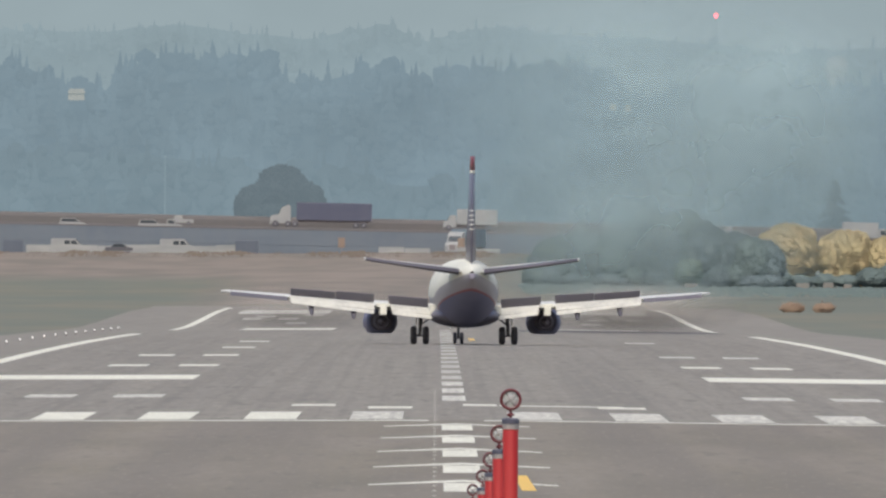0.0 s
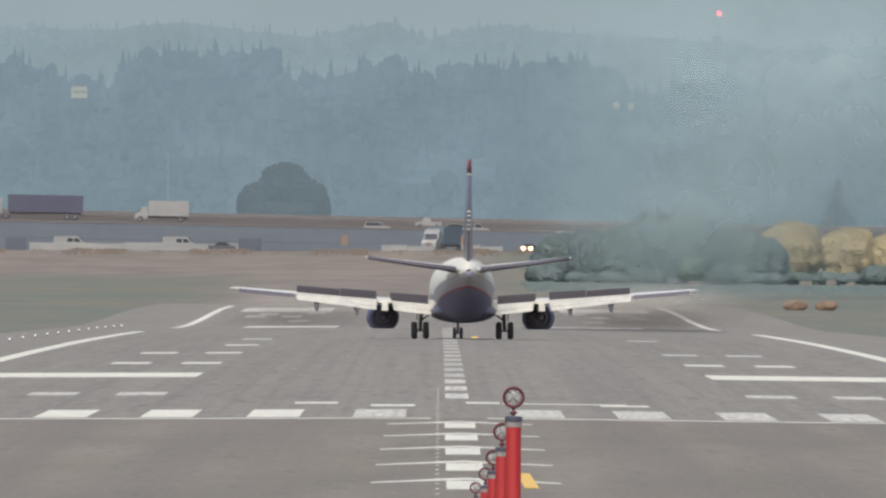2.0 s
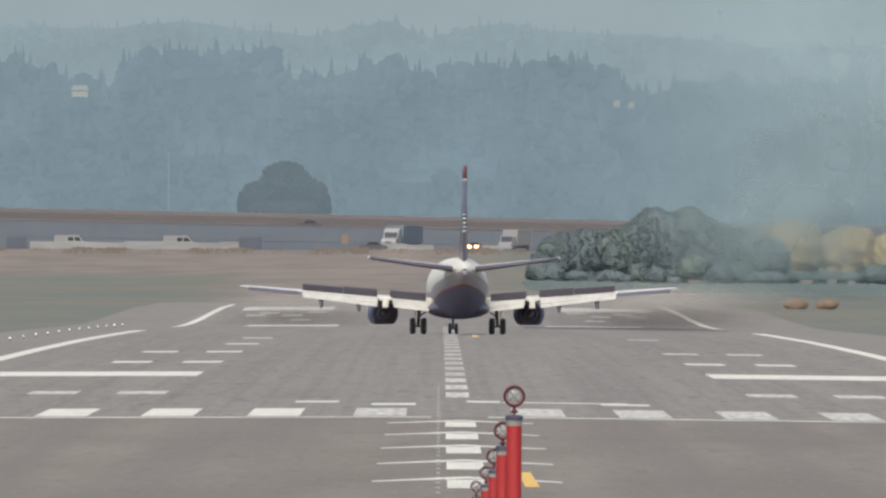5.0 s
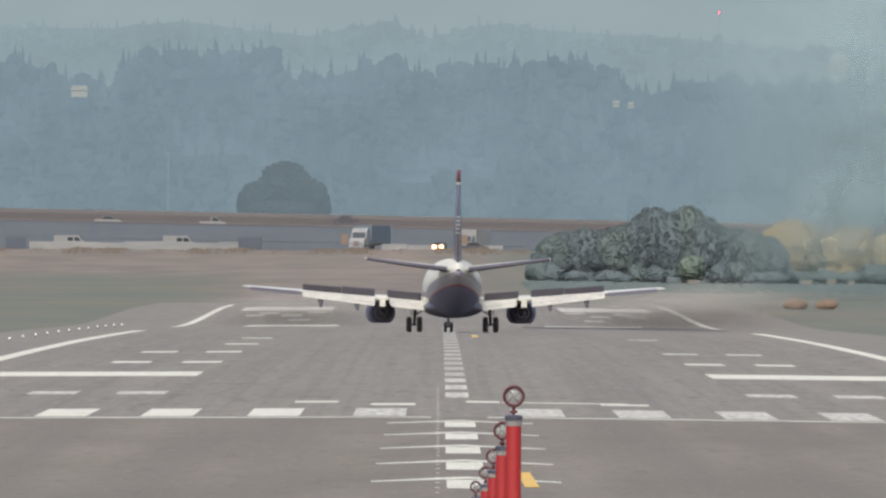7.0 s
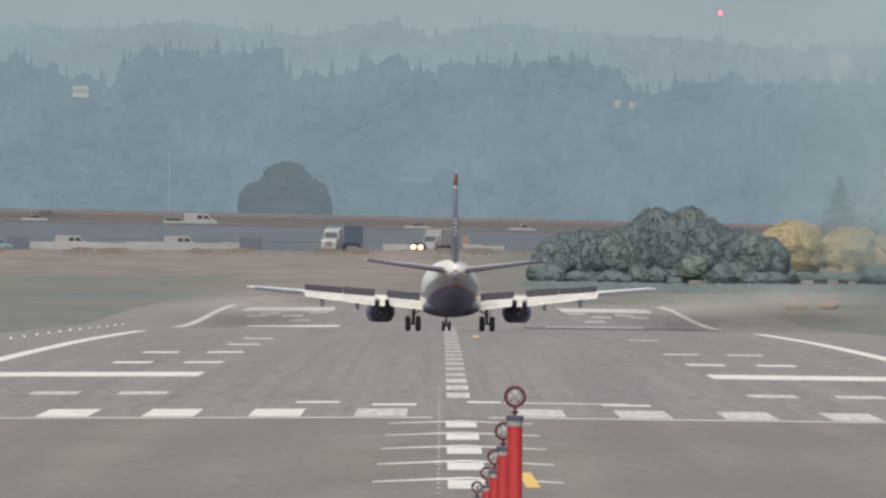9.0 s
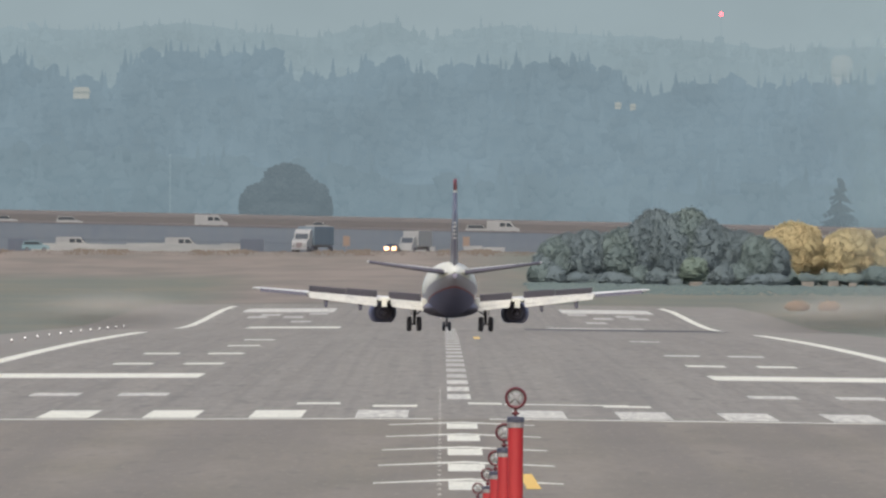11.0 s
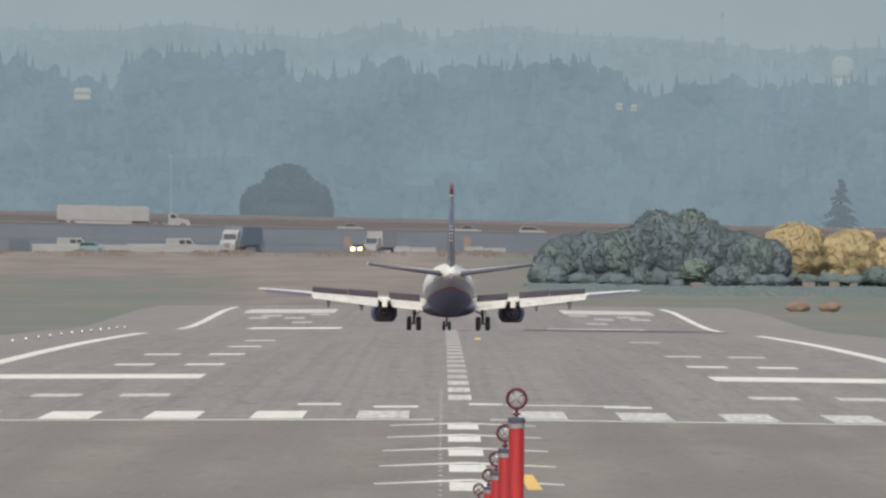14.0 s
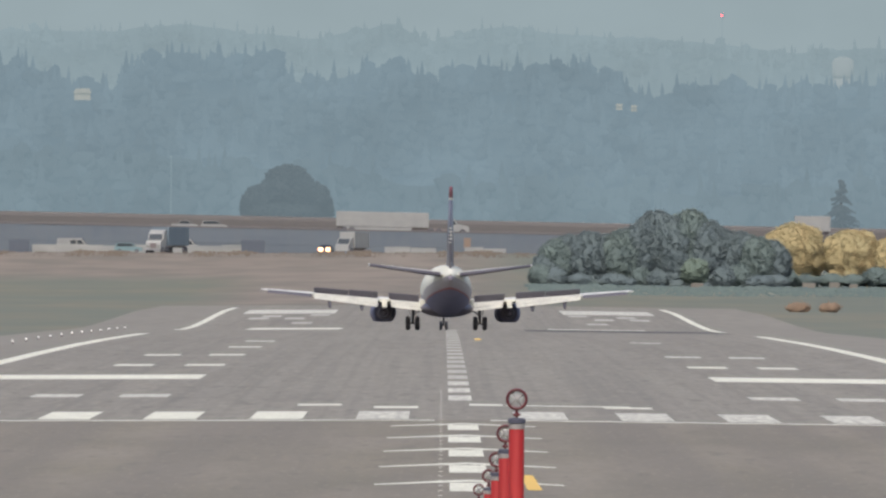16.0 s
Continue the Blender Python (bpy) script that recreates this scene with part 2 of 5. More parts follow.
M["bark"] = material("bark", (0.07, 0.06, 0.05), 0.9, spots=[(3, (0.1, 0.085, 0.07), 0.6, 0.2)])
# Leaf greens lightened and blued in the base colour to imitate haze.
M["leaf_dark"] = leaves("hazed_blue_green_leaves", (0.13, 0.164, 0.18), (0.147, 0.184, 0.197), (0.166, 0.206, 0.21), 0.4)
M["leaf_green"] = leaves("hazed_dull_green_leaves", (0.134, 0.172, 0.176), (0.152, 0.194, 0.19), (0.172, 0.218, 0.202), 0.4)
M["leaf_pale"] = leaves("pale_green_leaves", (0.165, 0.215, 0.19), (0.18, 0.232, 0.195), (0.2, 0.245, 0.2), 0.45, 0.8)
M["leaf_yellow"] = leaves("autumn_yellow_leaves", (0.4, 0.355, 0.21), (0.47, 0.385, 0.215), (0.54, 0.41, 0.22), 0.4, 0.28)
M["straw"] = leaves("dry_grass_blades", (0.165, 0.142, 0.118), (0.188, 0.158, 0.132), (0.21, 0.174, 0.145), 0.3, 0.1)
M["leaf_orange"] = leaves("autumn_orange_leaves", (0.27, 0.215, 0.165), (0.31, 0.225, 0.165), (0.34, 0.24, 0.17), patch=1.2)
# Haze painted as emission on ridges, far trees, houses and tower.
M["hill_near"] = distance("near_slope_haze_glow", (0.012, 0.014, 0.015), (0.188, 0.258, 0.298), 1.0, 0.05)
M["hill_mid"] = distance("middle_ridge_haze_glow", (0.01, 0.012, 0.012), (0.196, 0.268, 0.314), 1.0, 0.06)
M["hill_far"] = distance("far_ridge_haze_glow", (0.01, 0.012, 0.012), (0.262, 0.34, 0.374), 1.0, 0.04)
M["far_tree"] = distance("far_crown_haze_glow", (0.015, 0.018, 0.018), (0.128, 0.168, 0.192), 1.0, 0.08)
M["far_white"] = distance("far_wall_haze_glow", (0.1, 0.095, 0.085), (0.225, 0.268, 0.27), 1.0, 0.06)
M["far_tower"] = distance("far_tower_haze_glow", (0.05, 0.05, 0.05), (0.25, 0.315, 0.335), 1.0, 0.03)
M["sky_glow"] = distance("hazy_sky", (0.0, 0.0, 0.0), (0.315, 0.392, 0.42), 1.0, 0.02)


def glow(name, colour, strength):
    m = bpy.data.materials.new(name)
    m.use_nodes = True
    p = m.node_tree.nodes["Principled BSDF"]
    p.inputs["Base Color"].default_value = (*colour, 1)
    p.inputs["Emission Color"].default_value = (*colour, 1)
    p.inputs["Emission Strength"].default_value = strength
    return m


M["headlight"] = glow("lit_headlight", (1.0, 0.52, 0.26), 5.0)
M["beacon"] = glow("red_beacon", (1.0, 0.1, 0.12), 4.0)
M["lamp"] = glow("lit_marker_lamp", (0.8, 0.78, 0.74), 0.5)


def smoke_material(name, colour, dense):
    """Thin smoke: dense in the middle of each wisp, ragged and clear towards its rim."""
    m = bpy.data.materials.new(name)
    m.use_nodes = True
    n, l = m.node_tree.nodes, m.node_tree.links
    n.remove(n["Principled BSDF"])
    c = n.new("ShaderNodeTexCoord")
    s = n.new("ShaderNodeMapping")
    s.inputs["Location"].default_value = (-1, 0, -1)
    s.inputs["Scale"].default_value = (2, 0, 2)
    l.new(c.outputs["Generated"], s.inputs["Vector"])
    g = n.new("ShaderNodeTexGradient")
    g.gradient_type = "SPHERICAL"
    l.new(s.outputs[0], g.inputs["Vector"])
    t = n.new("ShaderNodeTexNoise")
    t.inputs["Scale"].default_value = 0.09
    t.inputs["Detail"].default_value = 4.0
    l.new(c.outputs["Object"], t.inputs["Vector"])
    r = n.new("ShaderNodeMapRange")
    r.inputs["From Min"].default_value, r.inputs["From Max"].default_value = 0.22, 0.62
    l.new(t.outputs[0], r.inputs["Value"])
    e = n.new("ShaderNodeMapRange")
    e.interpolation_type = "SMOOTHSTEP"
    e.inputs["From Max"].default_value = 0.75
    e.inputs["To Max"].default_value = dense
    l.new(g.outputs["Fac"], e.inputs["Value"])
    k = n.new("ShaderNodeMath")
    k.operation = "MULTIPLY"
    l.new(r.outputs[0], k.inputs[0])
    l.new(e.outputs[0], k.inputs[1])
    clear, veil, x = n.new("ShaderNodeBsdfTransparent"), n.new("ShaderNodeBsdfDiffuse"), n.new("ShaderNodeMixShader")
    veil.inputs["Color"].default_value = (*colour, 1)
    l.new(k.outputs[0], x.inputs[0])
    l.new(clear.outputs[0], x.inputs[1])
    l.new(veil.outputs[0], x.inputs[2])
    l.new(x.outputs[0], n["Material Output"].inputs["Surface"])
    return m


M["smoke"] = smoke_material("thin_smoke", (0.255, 0.338, 0.36), 0.6)
M["spray"] = smoke_material("runway_spray", (0.3, 0.285, 0.265), 0.5)


def glass_material():
    m = bpy.data.materials.new("lens_glass")
    m.use_nodes = True
    p = m.node_tree.nodes["Principled BSDF"]
    p.inputs["Base Color"].default_value = (0.55, 0.55, 0.53, 1)
    p.inputs["Roughness"].default_value = 0.15
    p.inputs["Alpha"].default_value = 0.38
    return m


M["lens"] = glass_material()


# ------------------------------------------------------------------ mesh helpers
def part(name, bm, mat, parent=None, label="", smooth=False):
    me = bpy.data.meshes.new(name)
    bmesh.ops.recalc_face_normals(bm, faces=bm.faces[:])
    bm.to_mesh(me)
    bm.free()
    me.materials.append(mat)
    if smooth:
        for p in me.polygons:
            p.use_smooth = True
    ob = new(name, me)
    if parent is not None:
        ob.parent = parent
    if label:
        ob["label"] = label
    return ob


def box(bm, x0, x1, y0, y1, z0, z1, bevel=0.0):
    r = bmesh.ops.create_cube(bm, size=1.0, matrix=Matrix.Translation(((x0 + x1) / 2, (y0 + y1) / 2, (z0 + z1) / 2))
                              @ Matrix.Diagonal((x1 - x0, y1 - y0, z1 - z0, 1)))
    if bevel:
        es = {e for v in r["verts"] for e in v.link_edges}
        bmesh.ops.bevel(bm, geom=list(es), offset=bevel, segments=2, affect="EDGES", profile=0.6)
    return bm


def boxed(*a, **k):
    return box(bmesh.new(), *a, **k)


def loft(bm, rings, cap=True):
    """Skin over rings of equally many points."""
    rows = [[bm.verts.new(p) for p in r] for r in rings]
    n = len(rows[0])
    for a, b in zip(rows, rows[1:]):
        for i in range(n):
            bm.faces.new((a[i], a[(i + 1) % n], b[(i + 1) % n], b[i]))
    if cap:
        bm.faces.new(rows[0])
        bm.faces.new(rows[-1])
    return bm


def lathe(bm, profile, m=None, n=24):
    """A turned form about z from (radius, height) pairs."""
    m = m or Matrix()
    rings = [[m @ Vector((r * math.cos(2 * math.pi * i / n), r * math.sin(2 * math.pi * i / n), z)) for i in range(n)]
             for r, z in profile]
    return loft(bm, rings)


def tube(bm, a, b, ra, rb=None, n=10):
    a, b = Vector(a), Vector(b)
    q = (b - a).to_track_quat("Z", "Y").to_matrix().to_4x4()
    return lathe(bm, [(ra, 0), (rb if rb is not None else ra, (b - a).length)], Matrix.Translation(a) @ q, n)


def prism(bm, outline, x0, x1):
    """An outline in y and z, drawn out along x."""
    return loft(bm, [[(x, y, z) for y, z in outline] for x in (x0, x1)])


def thing(name, label, category, group="", kind="", m=None):
    ob = new(name)
    tagged(ob, label, category, group, kind)
    if m is not None:
        ob.matrix_basis = m
    return ob


# ------------------------------------------------------------------ ground
KNOTS = [(-600, 0), (1200, 0), (1500, -0.06), (1700, -0.17), (1873, -0.32), (2000, -0.47), (2175, -0.73), (2334, -0.99),
         (2465, -1.22), (2600, -1.5), (2700, -1.6), (2850, -1.55), (3000, -1.4), (3150, -1.28), (3400, -1.4), (3550, -1.3),
         (3800, -0.7), (4000, 0.0), (4200, 0.95), (4400, 2.3), (4500, 3.5), (4530, 3.78), (4570, 3.3), (4995, 3.3)]


def level(y):
    for (a, za), (b, zb) in zip(KNOTS, KNOTS[1:]):
        if y <= b:
            u = (y - a) / (b - a)
            return za + (zb - za) * u
    return KNOTS[-1][1]


EDGE, CROWN = 31.0, 0.0074


def runway_z(x, y):
    return level(y) - CROWN * abs(x)


def sheet(bm, xs, ys, height):
    rows = [[bm.verts.new((x, y, height(x, y))) for x in xs] for y in ys]
    for a, b in zip(rows, rows[1:]):
        for i in range(len(xs) - 1):
            bm.faces.new((a[i], a[i + 1], b[i + 1], b[i]))
    return bm


def ground_z(x, y):
    near = runway_z(min(abs(x), EDGE), y) - 0.03
    bump = 0.10 * noise.noise((x * 0.05, y * 0.01, 3.0)) if abs(x) > EDGE + 5 or y > 3500 else 0.0
    return near + bump


gx = [-2500, -800, -300, -150, -100, -80, -70, -60, -52, -45, -40, -36, -31, -22, -12, 0, 12, 22, 31, 36, 40, 45, 52, 60, 70, 80, 100, 150, 300, 800, 2500]
gy = [-600, 0, 300, 600] + list(range(700, 3440, 20)) + list(range(3440, 4560, 12)) + [4580, 4650, 4800, 4995]
ground = part("ground", sheet(bmesh.new(), gx, gy, ground_z), M["grass"])
tagged(ground, "mown airfield grass, green with dry brown patches", "ground", kind="structure")
cover = ground.data.attributes.new("dryness", "FLOAT", "POINT")
for v in ground.data.vertices:
    x, y, _ = v.co
    start = 3480 if -26 < x < 8 else 4130 if x < 0 else 4600
    cover.data[v.index].value = min(1.0, max(0.0, (y - start) / 160 + 0.5 + 0.5 * noise.noise((x * 0.08, y * 0.006, 1.0))))

ry = list(range(600, 3441, 10))
runway = part("runway", sheet(bmesh.new(), [-23, -11, 0, 11, 23], [y for y in ry if y >= 1040], lambda x, y: runway_z(x, y)), M["asphalt"])
tagged(runway, "worn grey asphalt runway with white markings", "runway", kind="structure")
overrun = part("runway_overrun", sheet(bmesh.new(), [-31, -11, 0, 11, 31], [y for y in ry if y <= 1040], lambda x, y: runway_z(x, y)), M["overrun"])
tagged(overrun, "brownish asphalt before the runway threshold", "pavement", kind="structure")
for name, a, b in (("runway_shoulder", -EDGE, -23), ("runway_shoulder", 23, EDGE)):
    s = part(name, sheet(bmesh.new(), [a, (a + b) / 2, b], [y for y in ry if y >= 1040], lambda x, y: runway_z(x, y) - 0.003), M["shoulder"])
    tagged(s, "grey asphalt runway shoulder beside grass", "pavement", kind="structure")


def flat_mark(bm, corners):
    """Paint over the runway: four corners (x, y), laid in short pieces so that it follows the ground."""
    (ax, ay), (bx, by), (cx, cy), (dx, dy) = corners
    n = max(1, int(max(abs(dy - ay), abs(cy - by)) / 10))
    k = max(1, int(max(abs(bx - ax), abs(cx - dx)) / 4))
    rows = []
    for j in range(n + 1):
        v = j / n
        l = Vector((ax + (dx - ax) * v, ay + (dy - ay) * v))
        r = Vector((bx + (cx - bx) * v, by + (cy - by) * v))
        rows.append([bm.verts.new((*(q := l.lerp(r, i / k)), runway_z(q.x, q.y) + 0.008)) for i in range(k + 1)])
    for a, b in zip(rows, rows[1:]):
        for i in range(k):
            bm.faces.new((a[i], a[i + 1], b[i + 1], b[i]))
    return bm


def bar(x0, x1, y0, y1):
    return flat_mark(bmesh.new(), [(x0, y0), (x1, y0), (x1, y1), (x0, y1)])


def marking(name, bm, mat, label, group=""):
    return tagged(part(name, bm, mat), label, "road marking", group, "structure")


START = 1046.7
for k in range(6):
    c = 2.63 + 3.505 * k
    for s in (-1, 1):
        marking("threshold_stripe", bar(s * c - 0.87, s * c + 0.87, START, START + 45.7),
                M["worn_paint"] if k == 0 or s > 0 else M["paint"], "white painted threshold stripe on asphalt", "threshold stripes")
marking("threshold_bar", bar(-30, 30, START - 9.0, START - 4.5), M["paint"], "thin white transverse line before the threshold stripes")
for dist, n in ((152.4, 3), (457.2, 2), (609.6, 2), (762.0, 1), (914.4, 1)):
    for k in range(n):
        for s in (-1, 1):
            c = s * (10.97 + 3.35 * k + 0.92)
            worn = s > 0 and dist > 600 or dist < 200
            if dist == 762.0 and s > 0:
                continue
            marking("touchdown_stripe", bar(c - 0.92, c + 0.92, START - 6.1 + dist, START - 6.1 + dist + 22.9),
                    M["worn_paint"] if worn else M["paint"], "short white touchdown zone stripe on asphalt", "touchdown zone stripes")
for s in (-1, 1):
    marking("aiming_point_bar", bar(min(s * 10.97, s * 20.1), max(s * 10.97, s * 20.1), START + 304.9, START + 350.6), M["paint"],
            "broad white aiming point bar on asphalt", "aiming point bars")
for k in range(22):
    y = 1164 + 61 * k
    if y < 2450:
        marking("centreline_stripe", bar(-0.43, 0.43, y, y + 36.6), M["faded_paint"] if k > 2 else M["worn_paint"], "white runway centreline stripe", "centreline stripes")
for k in range(5):
    y = 748 + 59.5 * k
    marking("arrow_shaft", bar(-0.48, 0.48, y, y + 26), M["paint"], "white painted shaft of a displaced threshold arrow", "threshold arrows")
    bm = bmesh.new()
    for s in (-1, 1):
        flat_mark(bm, [(0, y + 29), (s * 2.3, y + 19.5), (s * 2.3, y + 23), (0, y + 36)])
    marking("arrow_head", bm, M["paint"], "wide white chevron head of a displaced threshold arrow", "threshold arrow heads")
for x0, x1, y0, y1 in ((-5.8, -4.25, 1130, 1138), (-3.05, -1.5, 1112, 1121), (0.3, 1.5, 1129, 1137), (5.05, 6.75, 1119, 1126), (1.6, 6.0, 1129, 1131)):
    marking("designator_stroke", bar(x0, x1, y0, y1 + 4), M["paint"], "worn white stroke of the runway designator", "designator strokes")
marking("yellow_line", flat_mark(bmesh.new(), [(1.37, 752), (1.72, 752), (1.62, 800), (1.30, 800)]), M["yellow_paint"], "yellow taxi line beside the arrows").location.z = 0.006
marking("edge_line", flat_mark(bmesh.new(), [(-22.6, 1250), (-21.7, 1250), (-21.7, 2290), (-22.6, 2290)]), M["paint"], "long white runway edge line", "edge lines")
marking("edge_line", flat_mark(bmesh.new(), [(21.7, 1250), (22.6, 1250), (22.6, 2290), (21.7, 2290)]), M["paint"], "long white runway edge line", "edge lines")

# ------------------------------------------------------------------ aircraft
FUSELAGE = [(16.4, 2.70, 0.06, 0.06), (16.0, 2.72, 0.45, 0.42), (15.2, 2.78, 0.88, 0.85), (14.0, 2.88, 1.3, 1.3), (12.4, 2.98, 1.65, 1.7),
            (10.0, 3.04, 1.86, 1.97), (4.0, 3.05, 1.88, 2.0), (-3.5, 3.05, 1.88, 2.0), (-6.0, 3.12, 1.85, 1.93), (-8.5, 3.32, 1.7, 1.72),
            (-11.0, 3.6, 1.42, 1.42), (-13.2, 3.85, 1.05, 1.1), (-15.2, 4.02, 0.62, 0.72), (-16.6, 4.08, 0.28, 0.4), (-17.0, 4.08, 0.16, 0.25)]


def fuselage_section(y):
    for (a, za, wa, ha), (b, zb, wb, hb) in zip(FUSELAGE, FUSELAGE[1:]):
        if a >= y >= b:
            u = (y - a) / (b - a)
            u = u * u * (3 - 2 * u) if b < -3 or a > 10 else u
            return za + (zb - za) * u, wa + (wb - wa) * u, ha + (hb - ha) * u
    return FUSELAGE[-1][1:]


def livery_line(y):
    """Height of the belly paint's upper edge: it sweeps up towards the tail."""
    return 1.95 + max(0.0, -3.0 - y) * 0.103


def airfoil(chord, thick):
    up = [(0, 0), (0.05, 0.42), (0.2, 0.85), (0.4, 1.0), (0.65, 0.75), (0.85, 0.35), (1, 0.03)]
    pts = [(u * chord, v * thick * 0.6) for u, v in up]
    return pts + [(u * chord, -v * thick * 0.4) for u, v in reversed(up[1:])]


def surface(stations, n_between=1):
    """A wing, fin or tailplane. Stations: centre of leading edge (x, y, z), chord, thickness, and whether it stands upright."""
    bm = bmesh.new()
    rings = []
    for (x, y, z), chord, thick, upright in stations:
        rings.append([(x + (b if upright else 0), y - a, z + (0 if upright else b)) for a, b in airfoil(chord, thick)])
    return loft(bm, rings)


def wing_at(x):
    """Leading edge, trailing edge and height of the wing at the distance x from the middle."""
    if x < 5.0:
        u = (x - 1.6) / 3.4
        le, te = 5.6 - 2.7 * u, -1.5 - 0.1 * u
    else:
        u = (x - 5.0) / 9.44
        le, te = 2.9 - 5.6 * u, -1.6 - 2.6 * u
    return le, te, 1.95 + (x - 1.6) * 0.086


def quad_slab(bm, corners, t):
    """A thin plate over four corners."""
    c = [Vector(p) for p in corners]
    n = (c[1] - c[0]).cross(c[3] - c[0]).normalized() * t
    return loft(bm, [c, [p + n for p in c]])


def landing_wheel(parent, x, y, r, w):
    bm = bmesh.new()
    turn = Matrix.Translation((x - w / 2, y, r)) @ pose(0, 0, 0, 0, 90, 0)
    lathe(bm, [(r * 0.55, 0), (r * 0.85, 0), (r * 0.97, w * 0.2), (r, w * 0.4), (r, w * 0.6), (r * 0.97, w * 0.8), (r * 0.85, w), (r * 0.55, w)], turn, 28)
    tyre = part("tyre", bm, M["tyre"], parent, "", True)
    bm = bmesh.new()
    lathe(bm, [(r * 0.12, -0.02), (r * 0.3, 0.03), (r * 0.54, 0.02), (r * 0.54, w - 0.02), (r * 0.3, w - 0.03), (r * 0.12, w + 0.02)], turn, 20)
    part("rim", bm, M["rim"], tyre)


def build_airliner():
    jet = thing("airliner", "cream and navy twin-engine jet airliner braking on the runway", "airplane")
    n = 40
    ys = []
    for (a, *_), (b, *_) in zip(FUSELAGE, FUSELAGE[1:]):
        k = 2 if a - b < 3 else max(3, int((a - b)))
        ys += [a + (b - a) * i / k for i in range(k)]
    ys.append(-17.0)
    rings = []
    for y in ys:
        z, w, h = fuselage_section(y)
        rings.append([(w * math.sin(2 * math.pi * i / n), y, z - h * math.cos(2 * math.pi * i / n)) for i in range(n)])
    upper, lower, belly, stripe = bmesh.new(), bmesh.new(), bmesh.new(), bmesh.new()
    # the skin, cut along the sweep of the belly paint and the shade painted over it
    for ra, rb in zip(rings, rings[1:]):
        for i in range(n):
            q = [Vector(ra[i]), Vector(ra[(i + 1) % n]), Vector(rb[(i + 1) % n]), Vector(rb[i])]
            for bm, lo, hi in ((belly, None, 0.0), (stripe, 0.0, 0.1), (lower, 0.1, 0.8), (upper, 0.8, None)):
                poly = q
                for lim, sign in ((lo, 1), (hi, -1)):
                    if lim is None:
                        continue
                    out = []
                    for a, b in zip(poly, poly[1:] + poly[:1]):
                        da = sign * (a.z - livery_line(a.y) - lim)
                        db = sign * (b.z - livery_line(b.y) - lim)
                        if da >= 0:
                            out.append(a)
                        if da * db < 0:
                            out.append(a.lerp(b, da / (da - db)))
                    poly = out
                if len(poly) >= 3:
                    bm.faces.new([bm.verts.new(p) for p in poly])
    for bm in (upper, lower, belly, stripe):
        bmesh.ops.remove_doubles(bm, verts=bm.verts[:], dist=0.002)
    part("fuselage", upper, M["plane_white"], jet, "cream fuselage skin", True)
    part("lower_fuselage", lower, M["plane_shade"], jet, "lilac-grey underside shade painted over the belly", True)
    part("belly", belly, M["belly_navy"], jet, "navy belly sweeping up to the tail", True)
    part("cheat_line", stripe, M["red_fin"], jet, "thin dark red line over the belly", True)
    bm = bmesh.new()
    lathe(bm, [(0.14, 0), (0.2, 0.05), (0.2, 0.5), (0.1, 0.5)], Matrix.Translation((0, -17.06, 4.02)) @ pose(0, 0, 0, -90, 0, 0), 16)
    part("exhaust_cone", bm, M["nozzle"], jet, "dark tail exhaust outlet", True)
    # wing-to-body fairing
    bm = bmesh.new()
    rings = []
    for y, w, h in ((6.6, 1.2, 0.3), (5.0, 1.9, 0.6), (1.0, 2.12, 0.74), (-2.0, 2.12, 0.74), (-4.5, 1.7, 0.5), (-6.0, 1.0, 0.2)):
        rings.append([(w * math.sin(2 * math.pi * i / 24), y, 1.72 - h * math.cos(2 * math.pi * i / 24)) for i in range(24)])
    part("wing_fairing", loft(bm, rings), M["navy"], jet, "dark belly fairing between the wings", True)
    # fin, in its three paints, and the rudder line
    def fin_ring(z):
        u = (z - 4.6) / 6.4
        le, te = -8.6 - 5.9 * u, -14.9 - 1.9 * u
        return ((0, le, z), le - te, 0.62 - 0.34 * u, True)
    for name, a, b, mat, label in (("fin", 4.6, 10.05, M["navy"], "navy vertical fin"), ("fin_band", 10.05, 10.22, M["plane_white"], "white band on the fin"),
                                   ("fin_tip", 10.22, 11.05, M["red_fin"], "dark red fin tip")):
        part(name, surface([fin_ring(a), fin_ring((a + b) / 2), fin_ring(b)]), mat, jet, label, True)
    for k in range(5):
        z = 6.75 + 0.27 * k
        (_, le, _), chord, th, _ = fin_ring(z)
        part("fin_stripe", boxed(-0.12, 0.12, le - chord - 0.02, le - chord + 1.2, z, z + 0.07, bevel=0.015), M["plane_grey"], jet, "small white stripe on the fin")
    surface_rings = [((0, -2.6, 4.95), 8.5, 0.12, True), ((0, -7.4, 5.5), 5.0, 0.3, True), ((0, -8.9, 5.9), 3.5, 0.3, True)]
    part("dorsal_fin", surface(surface_rings), M["plane_white"], jet, "cream dorsal fillet before the fin", True)
    for s in (-1, 1):
        # tailplane
        part("tailplane", surface([((s * 0.45, -11.8, 4.25), 3.7, 0.42, False), ((s * 6.3, -15.1, 5.02), 1.3, 0.15, False)]), M["plane_grey"], jet,
             "light grey tailplane", True)
        part("elevator", surface([((s * 0.75, -15.2, 4.24), 0.75, 0.36, False), ((s * 6.2, -16.25, 4.98), 0.4, 0.2, False)]), M["spoiler"], jet, "dark elevator", True)
        # wing
        st = []
        for x, th in ((1.5, 0.75), (3.2, 0.6), (5.0, 0.5), (8.0, 0.38), (11.0, 0.28), (14.0, 0.2), (14.44, 0.09)):
            le, te, z = wing_at(x)
            st.append(((s * x, le - (0.25 if x > 14.2 else 0), z + 0.02), le - te - (0.4 if x > 14.2 else 0), th, False))
        wing = part("wing", surface(st), M["plane_grey"], jet, "light grey swept wing", True)
